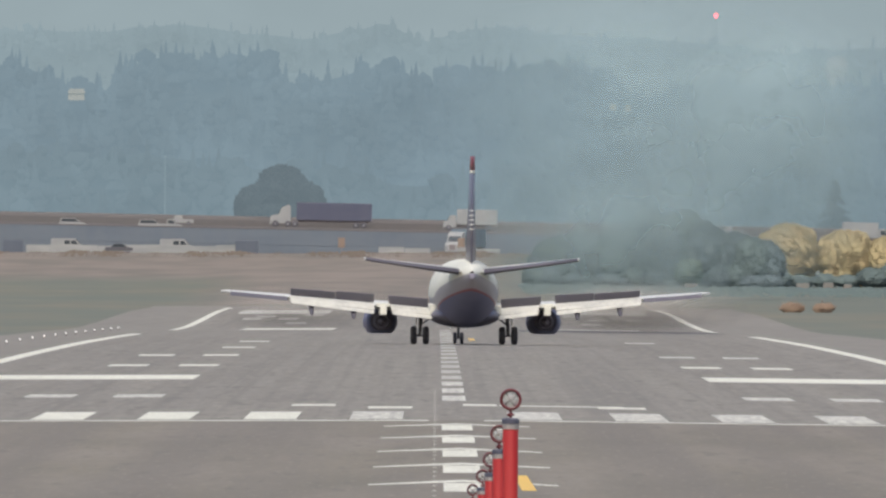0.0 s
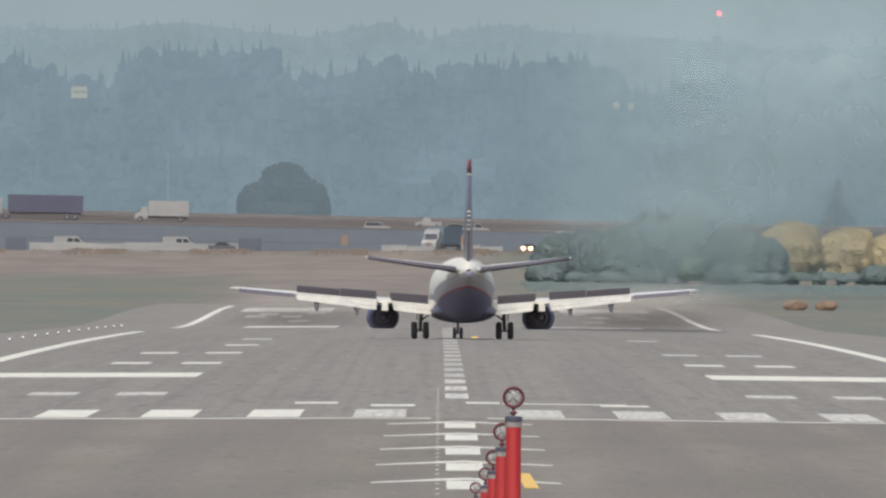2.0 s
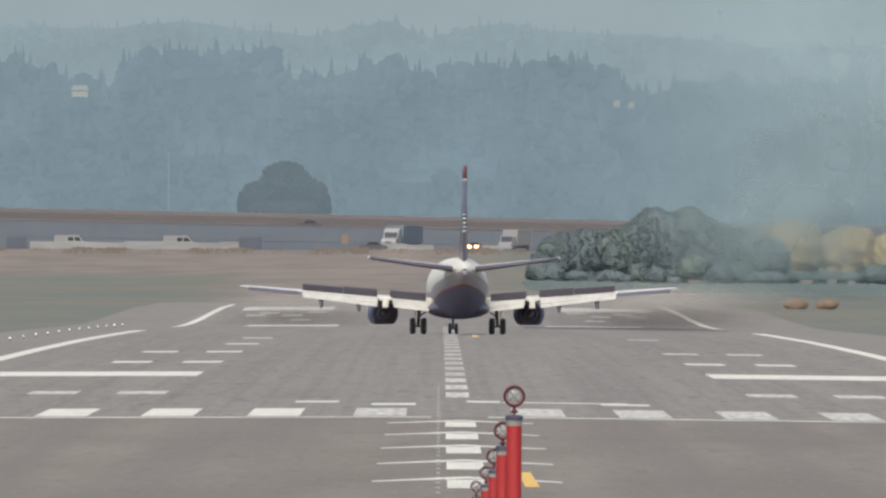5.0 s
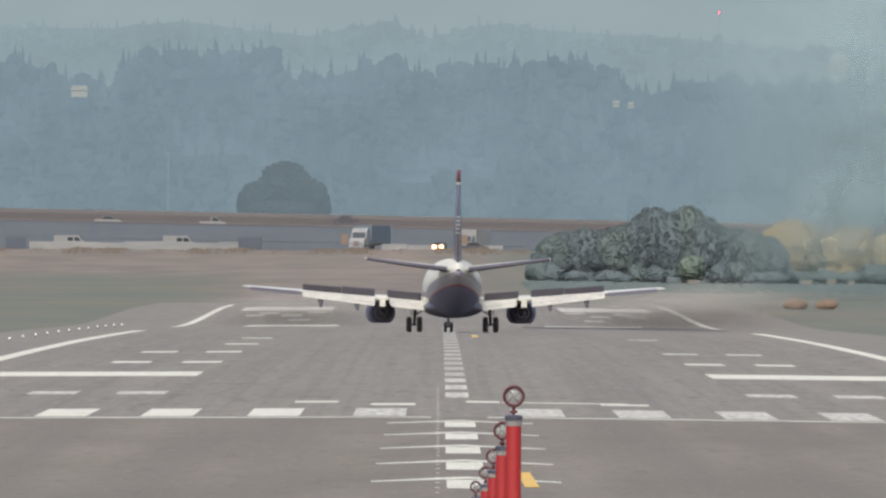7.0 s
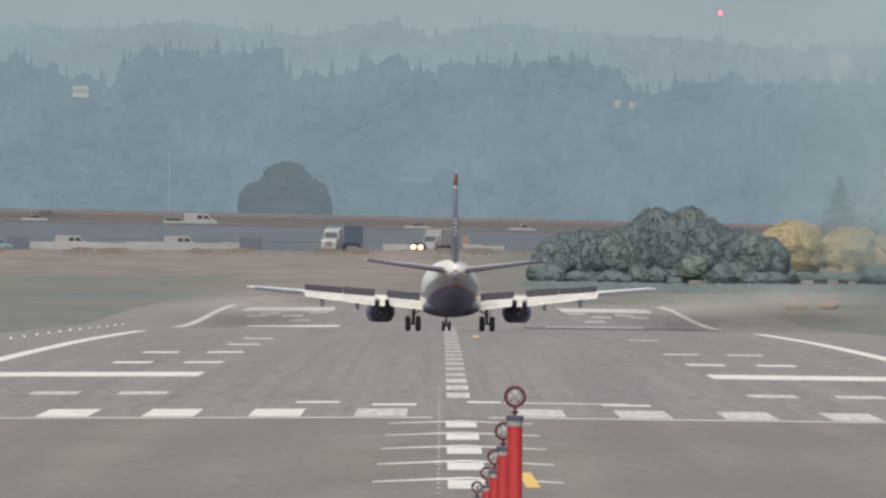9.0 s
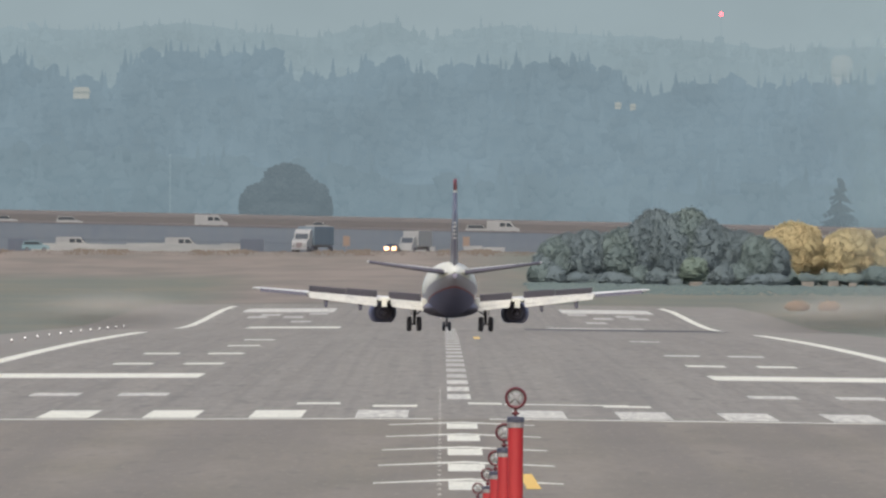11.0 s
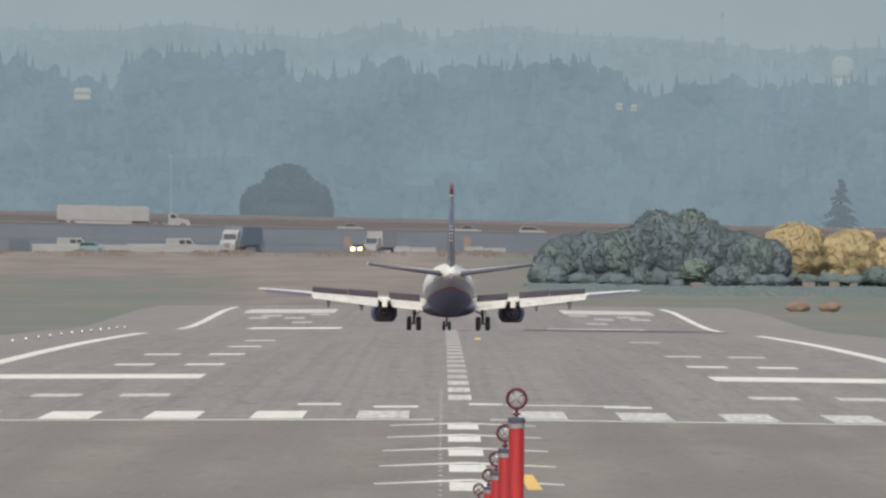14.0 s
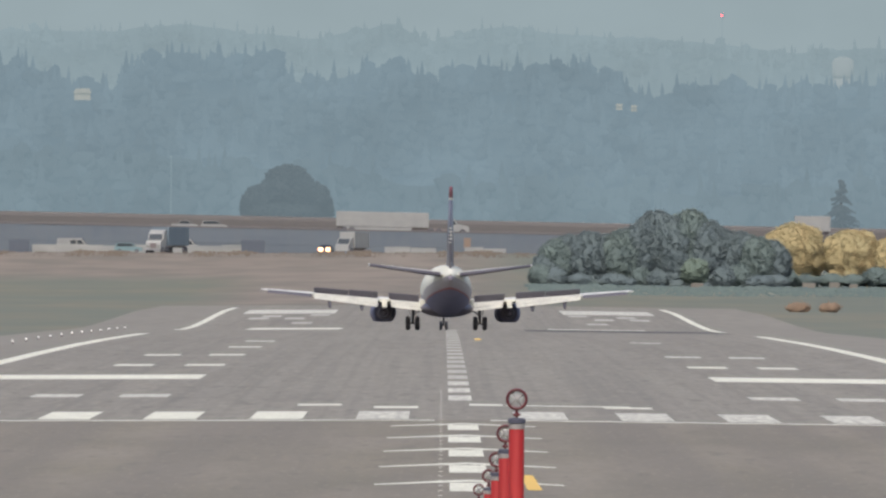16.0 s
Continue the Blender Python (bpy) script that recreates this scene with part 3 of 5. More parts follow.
        # flaps, each in a main and an after segment
        for x0, x1 in ((1.95, 4.35), (5.35, 10.35)):
            (_, t0, z0), (_, t1, z1) = wing_at(x0), wing_at(x1)
            k = 1.0 if x0 < 5 else 0.75
            bm = bmesh.new()
            loft(bm, [[(s * x, t + dy, z + dz) for dy, dz in ((0.55, 0.02), (0.2, 0.1), (-0.5 * e, -0.06 * e), (-0.85 * e, -0.24 * e), (-0.8 * e, -0.3 * e), (0.1, -0.16), (0.5, -0.1))]
                      for x, t, z, e in ((x0, t0, z0, 1.0), (x1, t1, z1, k))])
            part("flap", bm, M["flap_paint"], jet, "lowered cream flap", False)
            bm = bmesh.new()
            loft(bm, [[(s * x, t + dy, z + dz) for dy, dz in ((-0.8 * e, -0.27 * e), (-0.95 * e, -0.27 * e), (-1.35 * e, -0.42 * e), (-1.45 * e, -0.5 * e), (-1.38 * e, -0.51 * e), (-0.9 * e, -0.36 * e))]
                      for x, t, z, e in ((x0 + 0.03, t0, z0, 1.0), (x1 - 0.05, t1, z1, k * 0.85))])
            part("flap_segment", bm, M["flap_paint"], jet, "lowered after segment of the flap", False)
        # raised spoilers
        for x0, x1, lift in ((2.15, 4.5, 0.52), (5.35, 7.6, 0.5), (7.64, 10.3, 0.42)):
            (_, t0, z0), (_, t1, z1) = wing_at(x0), wing_at(x1)
            part("spoiler", quad_slab(bmesh.new(), [(s * x0, t0 + 1.05, z0 + 0.16), (s * x1, t1 + 1.0, z1 + 0.13), (s * x1, t1 + 0.65, z1 + 0.13 + lift),
                                                    (s * x0, t0 + 0.7, z0 + 0.16 + lift)], 0.04), M["spoiler"], jet, "raised spoiler panel with its shade painted dark")
        # aileron
        (_, t0, z0), (_, t1, z1) = wing_at(10.5), wing_at(13.9)
        bm = bmesh.new()
        loft(bm, [[(s * x, t + dy, z + dz) for dy, dz in ((0.1, 0.0), (0.0, 0.05), (-0.28, -0.19), (-0.05, -0.13))] for x, t, z in ((10.5, t0, z0), (13.9, t1, z1))])
        part("aileron", bm, M["spoiler"], jet, "dark lower face of the drooped aileron")
        # flap track fairings
        for x in (6.6, 9.1):
            _, t, z = wing_at(x)
            bm = bmesh.new()
            loft(bm, [[(s * x + r * math.sin(a), y, zz + 0.25 + 1.3 * r * math.cos(a)) for a in [2 * math.pi * i / 12 for i in range(12)]]
                      for y, zz, r in ((t + 2.2, z - 0.25, 0.03), (t + 1.2, z - 0.42, 0.14), (t - 0.4, z - 0.72, 0.16), (t - 1.3, z - 1.0, 0.12), (t - 1.9, z - 1.16, 0.02))])
            part("flap_fairing", bm, M["spoiler"], jet, "dark flap track fairing", True)
        # engine
        def lobed(y, r, flat, zc=1.34):
            r, flat, out = 0.9 * r, 0.88 * flat, []
            for i in range(32):
                a = 2 * math.pi * i / 32
                v = r * math.cos(a)
                out.append((s * 4.83 + 1.06 * r * math.sin(a), y, zc + (v if v > -flat else -flat)))
            return out
        bm = bmesh.new()
        loft(bm, [lobed(7.6, 0.78, 0.68), lobed(7.75, 0.86, 0.72), lobed(7.5, 0.98, 0.76), lobed(6.5, 1.05, 0.8), lobed(5.2, 1.05, 0.8), lobed(4.3, 0.99, 0.78)])
        engine = part("engine", bm, M["nacelle"], jet, "dark engine nacelle under the wing", True)
        bm = bmesh.new()
        loft(bm, [lobed(3.75, 1.0, 0.8), lobed(3.7, 1.04, 0.82), lobed(2.6, 0.92, 0.76), lobed(1.6, 0.74, 0.7), lobed(1.58, 0.66, 0.62), lobed(2.6, 0.8, 0.7)])
        part("reverser_sleeve", bm, M["nacelle"], engine, "opened thrust reverser sleeve", True)
        # Added disc that catches light where the duct gap would be black.
        part("duct_filler", loft(bmesh.new(), [lobed(1.68, 0.685, 0.64), lobed(1.66, 0.685, 0.64), lobed(1.66, 0.4, 0.4), lobed(1.68, 0.4, 0.4)]), M["nozzle"], engine, "added grey disc filling the dark duct gap")
        bm = bmesh.new()
        loft(bm, [lobed(4.4, 0.8, 0.7), lobed(2.5, 0.62, 0.62), lobed(1.2, 0.5, 0.5), lobed(0.7, 0.42, 0.42), lobed(0.72, 0.36, 0.36), lobed(1.2, 0.3, 0.3), lobed(0.5, 0.2, 0.2), lobed(0.1, 0.03, 0.03)])
        part("exhaust_nozzle", bm, M["nozzle"], engine, "burnt metal exhaust nozzle", True)
        bm = bmesh.new()
        loft(bm, [[(s * 4.83 + a * w, y, zz) for a, zz in ((-1, z0), (1, z0), (1, z1), (-1, z1))]
                  for y, w, z0, z1 in ((6.0, 0.1, 1.9, 2.2), (3.0, 0.2, 1.6, 2.3), (-0.5, 0.2, 1.7, 2.3), (-2.6, 0.08, 1.95, 2.2))])
        part("pylon", bm, M["nacelle"], engine, "engine pylon under the wing")
        part("pylon_fairing", box(bmesh.new(), s * 4.84 - 0.42, s * 4.84 + 0.42, -2.9, 0.2, 2.18, 2.42, bevel=0.06), M["plane_white"], jet, "cream fairing between the flaps")
        part("pylon_tail", box(bmesh.new(), s * 4.84 - 0.2, s * 4.84 + 0.2, -3.0, -0.2, 1.72, 2.2, bevel=0.05), M["plane_white"], jet, "cream rear end of the pylon fairing")
        # root fillet behind the wing
        part("root_fillet", box(bmesh.new(), min(s * 1.7, s * 2.1), max(s * 1.7, s * 2.1), -2.6, -0.9, 1.75, 2.35, bevel=0.08), M["plane_white"], jet, "cream wing root fillet")
        # main gear
        gear = thing("main_gear", "", "")
        gear.parent = jet
        x = s * 2.615
        bm = bmesh.new()
        tube(bm, (x, 0, 0.5), (x - s * 0.1, 0.1, 2.2), 0.1, 0.13)
        tube(bm, (x - 0.42, 0, 0.51), (x + 0.42, 0, 0.51), 0.07)
        tube(bm, (x, 0, 1.1), (x - s * 0.9, 0.2, 1.75), 0.05)
        tube(bm, (x, -0.1, 0.75), (x, -0.35, 1.0), 0.04)
        tube(bm, (x, -0.35, 1.0), (x, -0.1, 1.3), 0.04)
        part("strut", bm, M["strut"], gear, "steel landing gear strut")
        part("gear_door", box(bmesh.new(), x + s * 0.2 - 0.03, x + s * 0.2 + 0.03, -0.55, 0.6, 1.1, 1.8, bevel=0.02), M["plane_grey"], gear, "landing gear door")
        for d in (-0.36, 0.36):
            landing_wheel(gear, x + d, 0, 0.53, 0.36)
    gear = thing("nose_gear", "", "")
    gear.parent = jet
    bm = bmesh.new()
    tube(bm, (0, 12.45, 0.3), (0, 12.5, 1.8), 0.07, 0.1)
    tube(bm, (-0.25, 12.45, 0.34), (0.25, 12.45, 0.34), 0.05)
    tube(bm, (0, 12.5, 0.9), (0, 13.6, 1.7), 0.05)
    part("strut", bm, M["strut"], gear, "steel nose gear strut")
    for s in (-1, 1):
        part("gear_door", box(bmesh.new(), s * 0.42 - 0.02, s * 0.42 + 0.02, 12.4, 14.0, 0.9, 1.5, bevel=0.01), M["plane_grey"], gear, "nose gear door")
        landing_wheel(gear, s * 0.21, 12.45, 0.35, 0.2)
    return jet


airliner = build_airliner()


# ------------------------------------------------------------------ approach lights
def build_post():
    post = thing("approach_light", "red fibreglass approach light post with a round glass lamp", "light post", "approach lights")
    part("tube", lathe(bmesh.new(), [(0.066, -6), (0.07, -5.98), (0.07, -0.27), (0.066, -0.26)], n=32), M["red_pole"], post, "red tube", True)
    part("collar", lathe(bmesh.new(), [(0.066, -0.275), (0.074, -0.27), (0.074, -0.228), (0.066, -0.224)], n=32), M["pale_collar"], post, "pale metal collar", False)
    part("clamp_ring", lathe(bmesh.new(), [(0.06, -0.222), (0.08, -0.22), (0.08, -0.182), (0.07, -0.172), (0.03, -0.168)], n=32), M["clamp"], post, "dark blue-grey clamp ring", False)
    part("stem", lathe(bmesh.new(), [(0.014, -0.175), (0.014, -0.155), (0.034, -0.15), (0.036, -0.135), (0.016, -0.125), (0.013, -0.095)], n=20), M["ring_red"], post, "dark red stem", True)
    turn = pose(0, 0, 0, 90, 0, 0)
    bm = bmesh.new()
    rings = []
    for i in range(48):
        a = 2 * math.pi * i / 48
        c = Vector((0.088 * math.cos(a), 0, 0.088 * math.sin(a)))
        out = c.normalized()
        rings.append([c + out * 0.013 * math.cos(b) + Vector((0, 0.045 * math.sin(b), 0)) for b in [2 * math.pi * j / 10 for j in range(10)]])
    loft(bm, rings + rings[:1], cap=False)
    bmesh.ops.remove_doubles(bm, verts=bm.verts[:], dist=0.0001)
    part("lamp_ring", bm, M["ring_red"], post, "dark red lamp ring", True)
    bm = bmesh.new()
    lathe(bm, [(0.004, -0.05), (0.05, -0.045), (0.076, -0.015), (0.077, 0.01), (0.05, 0.03), (0.004, 0.035)], turn, 32)
    lens = part("lens", bm, M["lens"], post, "clear glass lamp lens", True)
    bm = bmesh.new()
    for a in (0.6, 2.2, 3.9, 5.3):
        tube(bm, (0, -0.01, 0), (0.07 * math.cos(a), 0.02, 0.07 * math.sin(a)), 0.012, 0.008, 8)
    lathe(bm, [(0.004, -0.02), (0.024, -0.012), (0.026, 0.012), (0.004, 0.02)], turn, 16)
    part("lamp_holder", bm, M["collar"], lens, "grey lamp holder behind the glass")
    return post


first_post = build_post()
first_post.matrix_basis = pose(0.0, 290, 4.5)
for k, z in enumerate((3.81, 3.1, 2.43, 1.74)):
    copy_thing(first_post, pose((0.02, 0.03, 0.02, -0.05)[k], 351 + 61 * k, z))

# ------------------------------------------------------------------ highway and lower road
def solid(name, x0, x1, y0, y1, z0, z1, mat, label, category, kind="structure", bevel=0.05):
    return tagged(part(name, boxed(x0, x1, y0, y1, z0, z1, bevel=bevel), mat), label, category, kind=kind)


HY, HZ, FALL = 4850.0, 7.35, 0.86


def along_highway(x, y, z, turn=0.0):
    """A pose on the highway, which falls gently towards +x."""
    return pose(-50, HY, HZ, 0, FALL, 0) @ pose(x + 50, y - HY, z - HZ, 0, 0, turn)


def highway(name, y0, y1, z0, z1, mat, label, category, bevel=0.05):
    ob = tagged(part(name, boxed(-700, 480, y0 - HY, y1 - HY, z0 - HZ, z1 - HZ, bevel=bevel), mat), label, category, kind="structure")
    ob.matrix_basis = pose(-50, HY, HZ, 0, FALL, 0)


highway("highway_deck", HY - 2, HY + 40, HZ - 1.3, HZ - 0.36, M["deck"], "raised concrete highway deck", "road")
highway("highway_wall", HY - 2.36, HY - 0.5, -8.0, 5.05, M["dark_concrete"], "mottled dark concrete wall under the highway", "wall")
highway("highway_beam", HY - 2.4, HY - 2.0, 5.05, HZ + 0.04, M["dark_concrete"], "mottled blue-grey edge beam of the highway", "beam")
highway("highway_parapet", HY - 2.45, HY - 1.95, HZ + 0.04, HZ + 0.24, M["deck"], "low concrete parapet along the highway", "barrier")
highway("highway_median", HY + 13, HY + 13.5, HZ - 0.36, HZ + 0.3, M["deck"], "concrete median barrier", "barrier")
highway("highway_far_lanes", HY + 13.6, HY + 26.9, HZ - 0.36, HZ + 0.42, M["deck"], "far carriageway of the highway, a little higher", "road")
highway("highway_bank", HY + 27, HY + 36, HZ - 0.36, HZ + 2.0, M["bank"], "brown grass bank behind the highway", "bank", 0.6)
solid("lower_road", -600, 600, 4585, HY - 2.4, 3.2, 3.36, M["shoulder"], "grey asphalt road below the highway", "road", bevel=0)


def wheels(parent, xs, width, r, y0=0.0):
    for x in xs:
        for s in (0, 1):
            bm = bmesh.new()
            y = y0 + (0.0 if s == 0 else width - 0.24)
            m = Matrix.Translation((x, y + 0.24, r)) @ pose(0, 0, 0, 90, 0, 0)
            lathe(bm, [(r * 0.6, 0), (r * 0.92, 0), (r, 0.05), (r, 0.19), (r * 0.92, 0.24), (r * 0.6, 0.24)], m, 16)
            w = part("tyre", bm, M["tyre"], parent, "", True)
            part("rim", lathe(bmesh.new(), [(r * 0.1, -0.01), (r * 0.58, 0.01), (r * 0.58, 0.23), (r * 0.1, 0.25)], m, 12), M["rim"], w)


def slab(outline, y0, y1):
    """A side outline in x and z, drawn out across the vehicle."""
    return loft(bmesh.new(), [[(x, y, z) for x, z in outline] for y in (y0, y1)])


def build_car(paint, label, kind="sedan"):
    """A car that heads towards +x; its near side is at y = 0."""
    car = thing("car", label, "car")
    L = 4.1
    if kind == "sedan":
        roof, glass = [(0.9, 0.9), (1.35, 1.4), (2.5, 1.42), (3.2, 0.95)], [(1.0, 0.92), (1.42, 1.34), (2.45, 1.36), (3.05, 0.95)]
    elif kind == "wagon":
        roof, glass = [(0.1, 0.9), (0.3, 1.5), (2.4, 1.52), (3.2, 0.98)], [(0.3, 0.95), (0.42, 1.4), (2.35, 1.42), (3.0, 0.98)]
    else:
        roof, glass = [(1.7, 0.9), (1.75, 1.55), (2.7, 1.55), (3.2, 1.0)], [(1.85, 0.98), (1.9, 1.46), (2.62, 1.46), (3.0, 1.0)]
    base = [(0.0, 0.35), (0.0, 0.85), (0.1, 0.92)] + [(3.25, 0.95), (4.0, 0.8), (L, 0.6), (L, 0.35)]
    part("body", slab(base, 0.02, 1.72), paint, car)
    part("roof", slab(roof, 0.12, 1.62), paint, car)
    part("side_window", slab(glass, 0.10, 0.13), M["window"], car, "dark side window")
    part("windscreen", slab([(roof[-2][0] + 0.05, roof[-2][1] - 0.08), (roof[-1][0] - 0.08, roof[-1][1] + 0.04), (roof[-1][0] + 0.02, roof[-1][1] + 0.04), (roof[-2][0] + 0.14, roof[-2][1] - 0.06)], 0.2, 1.54),
         M["window"], car, "dark windscreen")
    part("bumper", boxed(L - 0.05, L + 0.08, 0.1, 1.64, 0.35, 0.55, bevel=0.03), M["collar"], car)
    for y in (0.15, 1.25):
        part("headlamp", boxed(L - 0.1, L + 0.02, y, y + 0.3, 0.6, 0.74, bevel=0.02), M["lens"], car)
    wheels(car, (0.75, 3.3), 1.74, 0.31)
    return car


def build_van(paint, label):
    van = thing("van", label, "van")
    part("body", slab([(0, 0.4), (0, 2.0), (0.15, 2.15), (3.6, 2.15), (4.3, 1.3), (5.0, 1.1), (5.1, 0.4)], 0.02, 1.9), paint, van)
    part("side_window", slab([(2.0, 1.3), (2.0, 1.85), (2.8, 1.85), (2.8, 1.3)], 0.0, 0.03), M["window"], van, "dark side window")
    part("door_window", slab([(3.0, 1.3), (3.0, 1.85), (3.55, 1.85), (4.0, 1.3)], 0.0, 0.03), M["window"], van, "dark door window")
    part("windscreen", slab([(3.68, 2.05), (4.28, 1.34), (4.36, 1.34), (3.76, 2.08)], 0.2, 1.7), M["window"], van, "dark windscreen")
    part("bumper", boxed(5.05, 5.2, 0.1, 1.8, 0.4, 0.65, bevel=0.03), M["collar"], van)
    wheels(van, (0.9, 4.1), 1.92, 0.36)
    return van


def low_cab_parts(truck, x, paint):
    """A low bonneted day cab on a bare frame, from x on."""
    part("cab", slab([(x, 0.7), (x, 2.3), (x + 0.3, 2.5), (x + 1.1, 2.45), (x + 1.55, 1.75), (x + 3.0, 1.5), (x + 3.3, 1.1), (x + 3.3, 0.5), (x, 0.5)], 0.1, 2.4), paint, truck, "low white day cab")
    part("cab_window", slab([(x + 0.35, 1.65), (x + 0.35, 2.25), (x + 1.0, 2.2), (x + 1.35, 1.65)], 0.07, 0.12), M["window"], truck, "dark cab window")
    part("windscreen", slab([(x + 1.14, 2.4), (x + 1.56, 1.78), (x + 1.62, 1.8), (x + 1.2, 2.44)], 0.3, 2.2), M["window"], truck, "dark windscreen")
    part("frame_rail", boxed(x - 3.2, x, 0.6, 1.9, 0.65, 0.95, bevel=0.03), M["collar"], truck, "bare frame behind the cab")
    part("bumper", boxed(x + 3.25, x + 3.45, 0.1, 2.4, 0.35, 0.65, bevel=0.04), M["rim"], truck)
    for y in (0.25, 1.95):
        part("headlamp", boxed(x + 3.22, x + 3.34, y, y + 0.35, 0.8, 1.05, bevel=0.03), M["lens"], truck)


def cab_parts(truck, x, paint):
    """A bonneted tractor cab from x on."""
    part("cab", slab([(x, 0.9), (x, 3.3), (x + 0.5, 3.45), (x + 1.5, 2.9), (x + 1.75, 2.0), (x + 2.9, 1.75), (x + 3.1, 1.4), (x + 3.1, 0.6), (x, 0.6)], 0.1, 2.4), paint, truck, "tractor cab")
    part("cab_window", slab([(x + 0.9, 1.95), (x + 0.9, 2.6), (x + 1.45, 2.6), (x + 1.65, 1.95)], 0.07, 0.12), M["window"], truck, "dark cab window")
    part("windscreen", slab([(x + 1.52, 2.75), (x + 1.76, 2.02), (x + 1.82, 2.02), (x + 1.6, 2.78)], 0.3, 2.2), M["window"], truck, "dark windscreen")
    part("grille", boxed(x + 3.08, x + 3.16, 0.8, 1.7, 0.75, 1.5, bevel=0.02), M["collar"], truck)
    part("bumper", boxed(x + 3.0, x + 3.25, 0.1, 2.4, 0.4, 0.7, bevel=0.04), M["rim"], truck)
    for y in (0.25, 1.95):
        part("headlamp", boxed(x + 3.05, x + 3.17, y, y + 0.35, 0.85, 1.1, bevel=0.03), M["lens"], truck)


def build_semi(trailer_paint, label, length=11.5, cab_paint=None, marks=False, floor=1.15, top=3.85, low=False):
    semi = thing("semi_truck", label, "truck")
    trailer = part("trailer", boxed(0, length, 0, 2.5, floor, top, bevel=0.05), trailer_paint, semi, "box trailer")
    part("underframe", boxed(0.3, length - 0.3, 0.5, 2.0, floor - 0.3, floor - 0.01), M["collar"], semi)
    for k in range(9):
        part("side_post", boxed(0.3 + k * (length - 0.6) / 8 - 0.04, 0.3 + k * (length - 0.6) / 8 + 0.04, -0.03, 0.0, floor + 0.05, top - 0.05), trailer_paint, trailer)
    if marks:
        for x0, x1, z0, z1 in ((4.2, 4.9, 2.4, 2.8), (5.05, 5.7, 2.4, 2.8), (6.0, 6.9, 2.45, 2.8), (7.05, 7.7, 2.45, 2.8), (4.3, 7.6, 2.15, 2.25)):
            part("lettering_bar", boxed(x0, x1, -0.05, -0.035, z0, z1), M["white_body"], trailer, "pale bar of lettering")
    if low:
        part("side_skirt", boxed(1.0, length - 2.6, 0.05, 0.12, floor - 0.55, floor - 0.02), trailer_paint, semi, "pale skirt under the trailer")
        low_cab_parts(semi, length + 2.9, M["white_body"])
        wheels(semi, (1.2, 2.4, length + 0.4, length + 1.6, length + 5.2), 2.5, 0.5)
    else:
        cab_parts(semi, length + 0.9, cab_paint or M["white_body"])
        wheels(semi, (1.2, 2.4, length + 0.2, length + 1.3, length + 3.2), 2.5, 0.5)
    return semi


def build_box_truck(label, length=6.2):
    t = thing("box_truck", label, "truck")
    part("cargo_box", boxed(0, length, 0, 2.4, 0.95, 3.3, bevel=0.05), M["white_body"], t, "white cargo box")
    part("chassis", boxed(0.2, length + 1.8, 0.5, 1.9, 0.55, 0.95), M["collar"], t)
    part("cab", slab([(length + 0.1, 0.5), (length + 0.1, 2.35), (length + 1.0, 2.35), (length + 1.45, 1.5), (length + 2.0, 1.35), (length + 2.1, 0.5)], 0.15, 2.2), M["white_body"], t, "white cab")
    part("cab_window", slab([(length + 0.35, 1.45), (length + 0.35, 2.1), (length + 0.95, 2.1), (length + 1.3, 1.45)], 0.12, 0.16), M["window"], t, "dark cab window")
    part("windscreen", slab([(length + 1.02, 2.25), (length + 1.46, 1.52), (length + 1.54, 1.52), (length + 1.1, 2.28)], 0.3, 2.05), M["window"], t, "dark windscreen")
    wheels(t, (1.3, length + 1.2), 2.4, 0.45)
    return t


TRAFFIC = []          # thing, x of its rear or front at t0, t0, speed, lane y, height, heading


def drive(ob, x, t, v, lane):
    """Along the highway at the speed v past x at t; a negative speed heads the other way, on the far lanes."""
    TRAFFIC.append((ob, x, t, v, HY + lane, HZ - 0.35 if v > 0 else HZ + 0.43, 0 if v > 0 else 180))


drive(build_semi(M["navy_body"], "navy semi-trailer truck with a white cab on the highway", marks=True), -10.6, 0.0, -22.3, 20)
drive(build_box_truck("white box truck on the highway"), 8.6, 0.0, -23.8, 20)
drive(build_car(M["white_body"], "white pickup truck on the far lanes", "pickup"), -37.8, 0.0, -23.3, 18)
drive(build_car(M["white_body"], "white pickup truck on the far lanes", "pickup"), -46.9, 4.0, -23.3, 18)
drive(build_car(M["dark_body"], "dark car on the far lanes", "sedan"), -59.0, 9.0, -23.0, 18)
drive(build_car(M["white_body"], "white station wagon on the highway", "wagon"), -58.2, 0.0, 23.0, 4)
drive(build_car(M["white_body"], "white minivan on the highway", "wagon"), -46.2, 0.0, 23.2, 6.5)
drive(build_car(M["white_body"], "white pickup truck on the highway", "pickup"), -43.5, 0.0, 23.2, 3.5)
drive(build_car(M["dark_body"], "dark sedan on the highway", "sedan"), -57.0, 3.5, 23.0, 5)
drive(build_car(M["white_body"], "white sedan on the highway", "sedan"), -65.0, 6.5, 23.5, 4)
drive(build_car(M["white_body"], "white pickup truck on the highway", "pickup"), -49.0, 6.5, 23.5, 4)
drive(build_van(M["white_body"], "white panel van on the highway"), -62.8, 8.0, 23.0, 4)
drive(build_car(M["white_body"], "white hatchback on the highway", "wagon"), -66.0, 8.0, 23.0, 6)
drive(build_car(M["white_body"], "white sedan on the highway", "sedan"), -64.6, 9.0, 21.6, 4)
drive(build_van(M["white_body"], "white panel van on the highway"), -28.8, 11.4, 23.8, 5)
drive(build_car(M["white_body"], "white sedan on the highway", "sedan"), -57.6, 11.5, 23.5, 4)
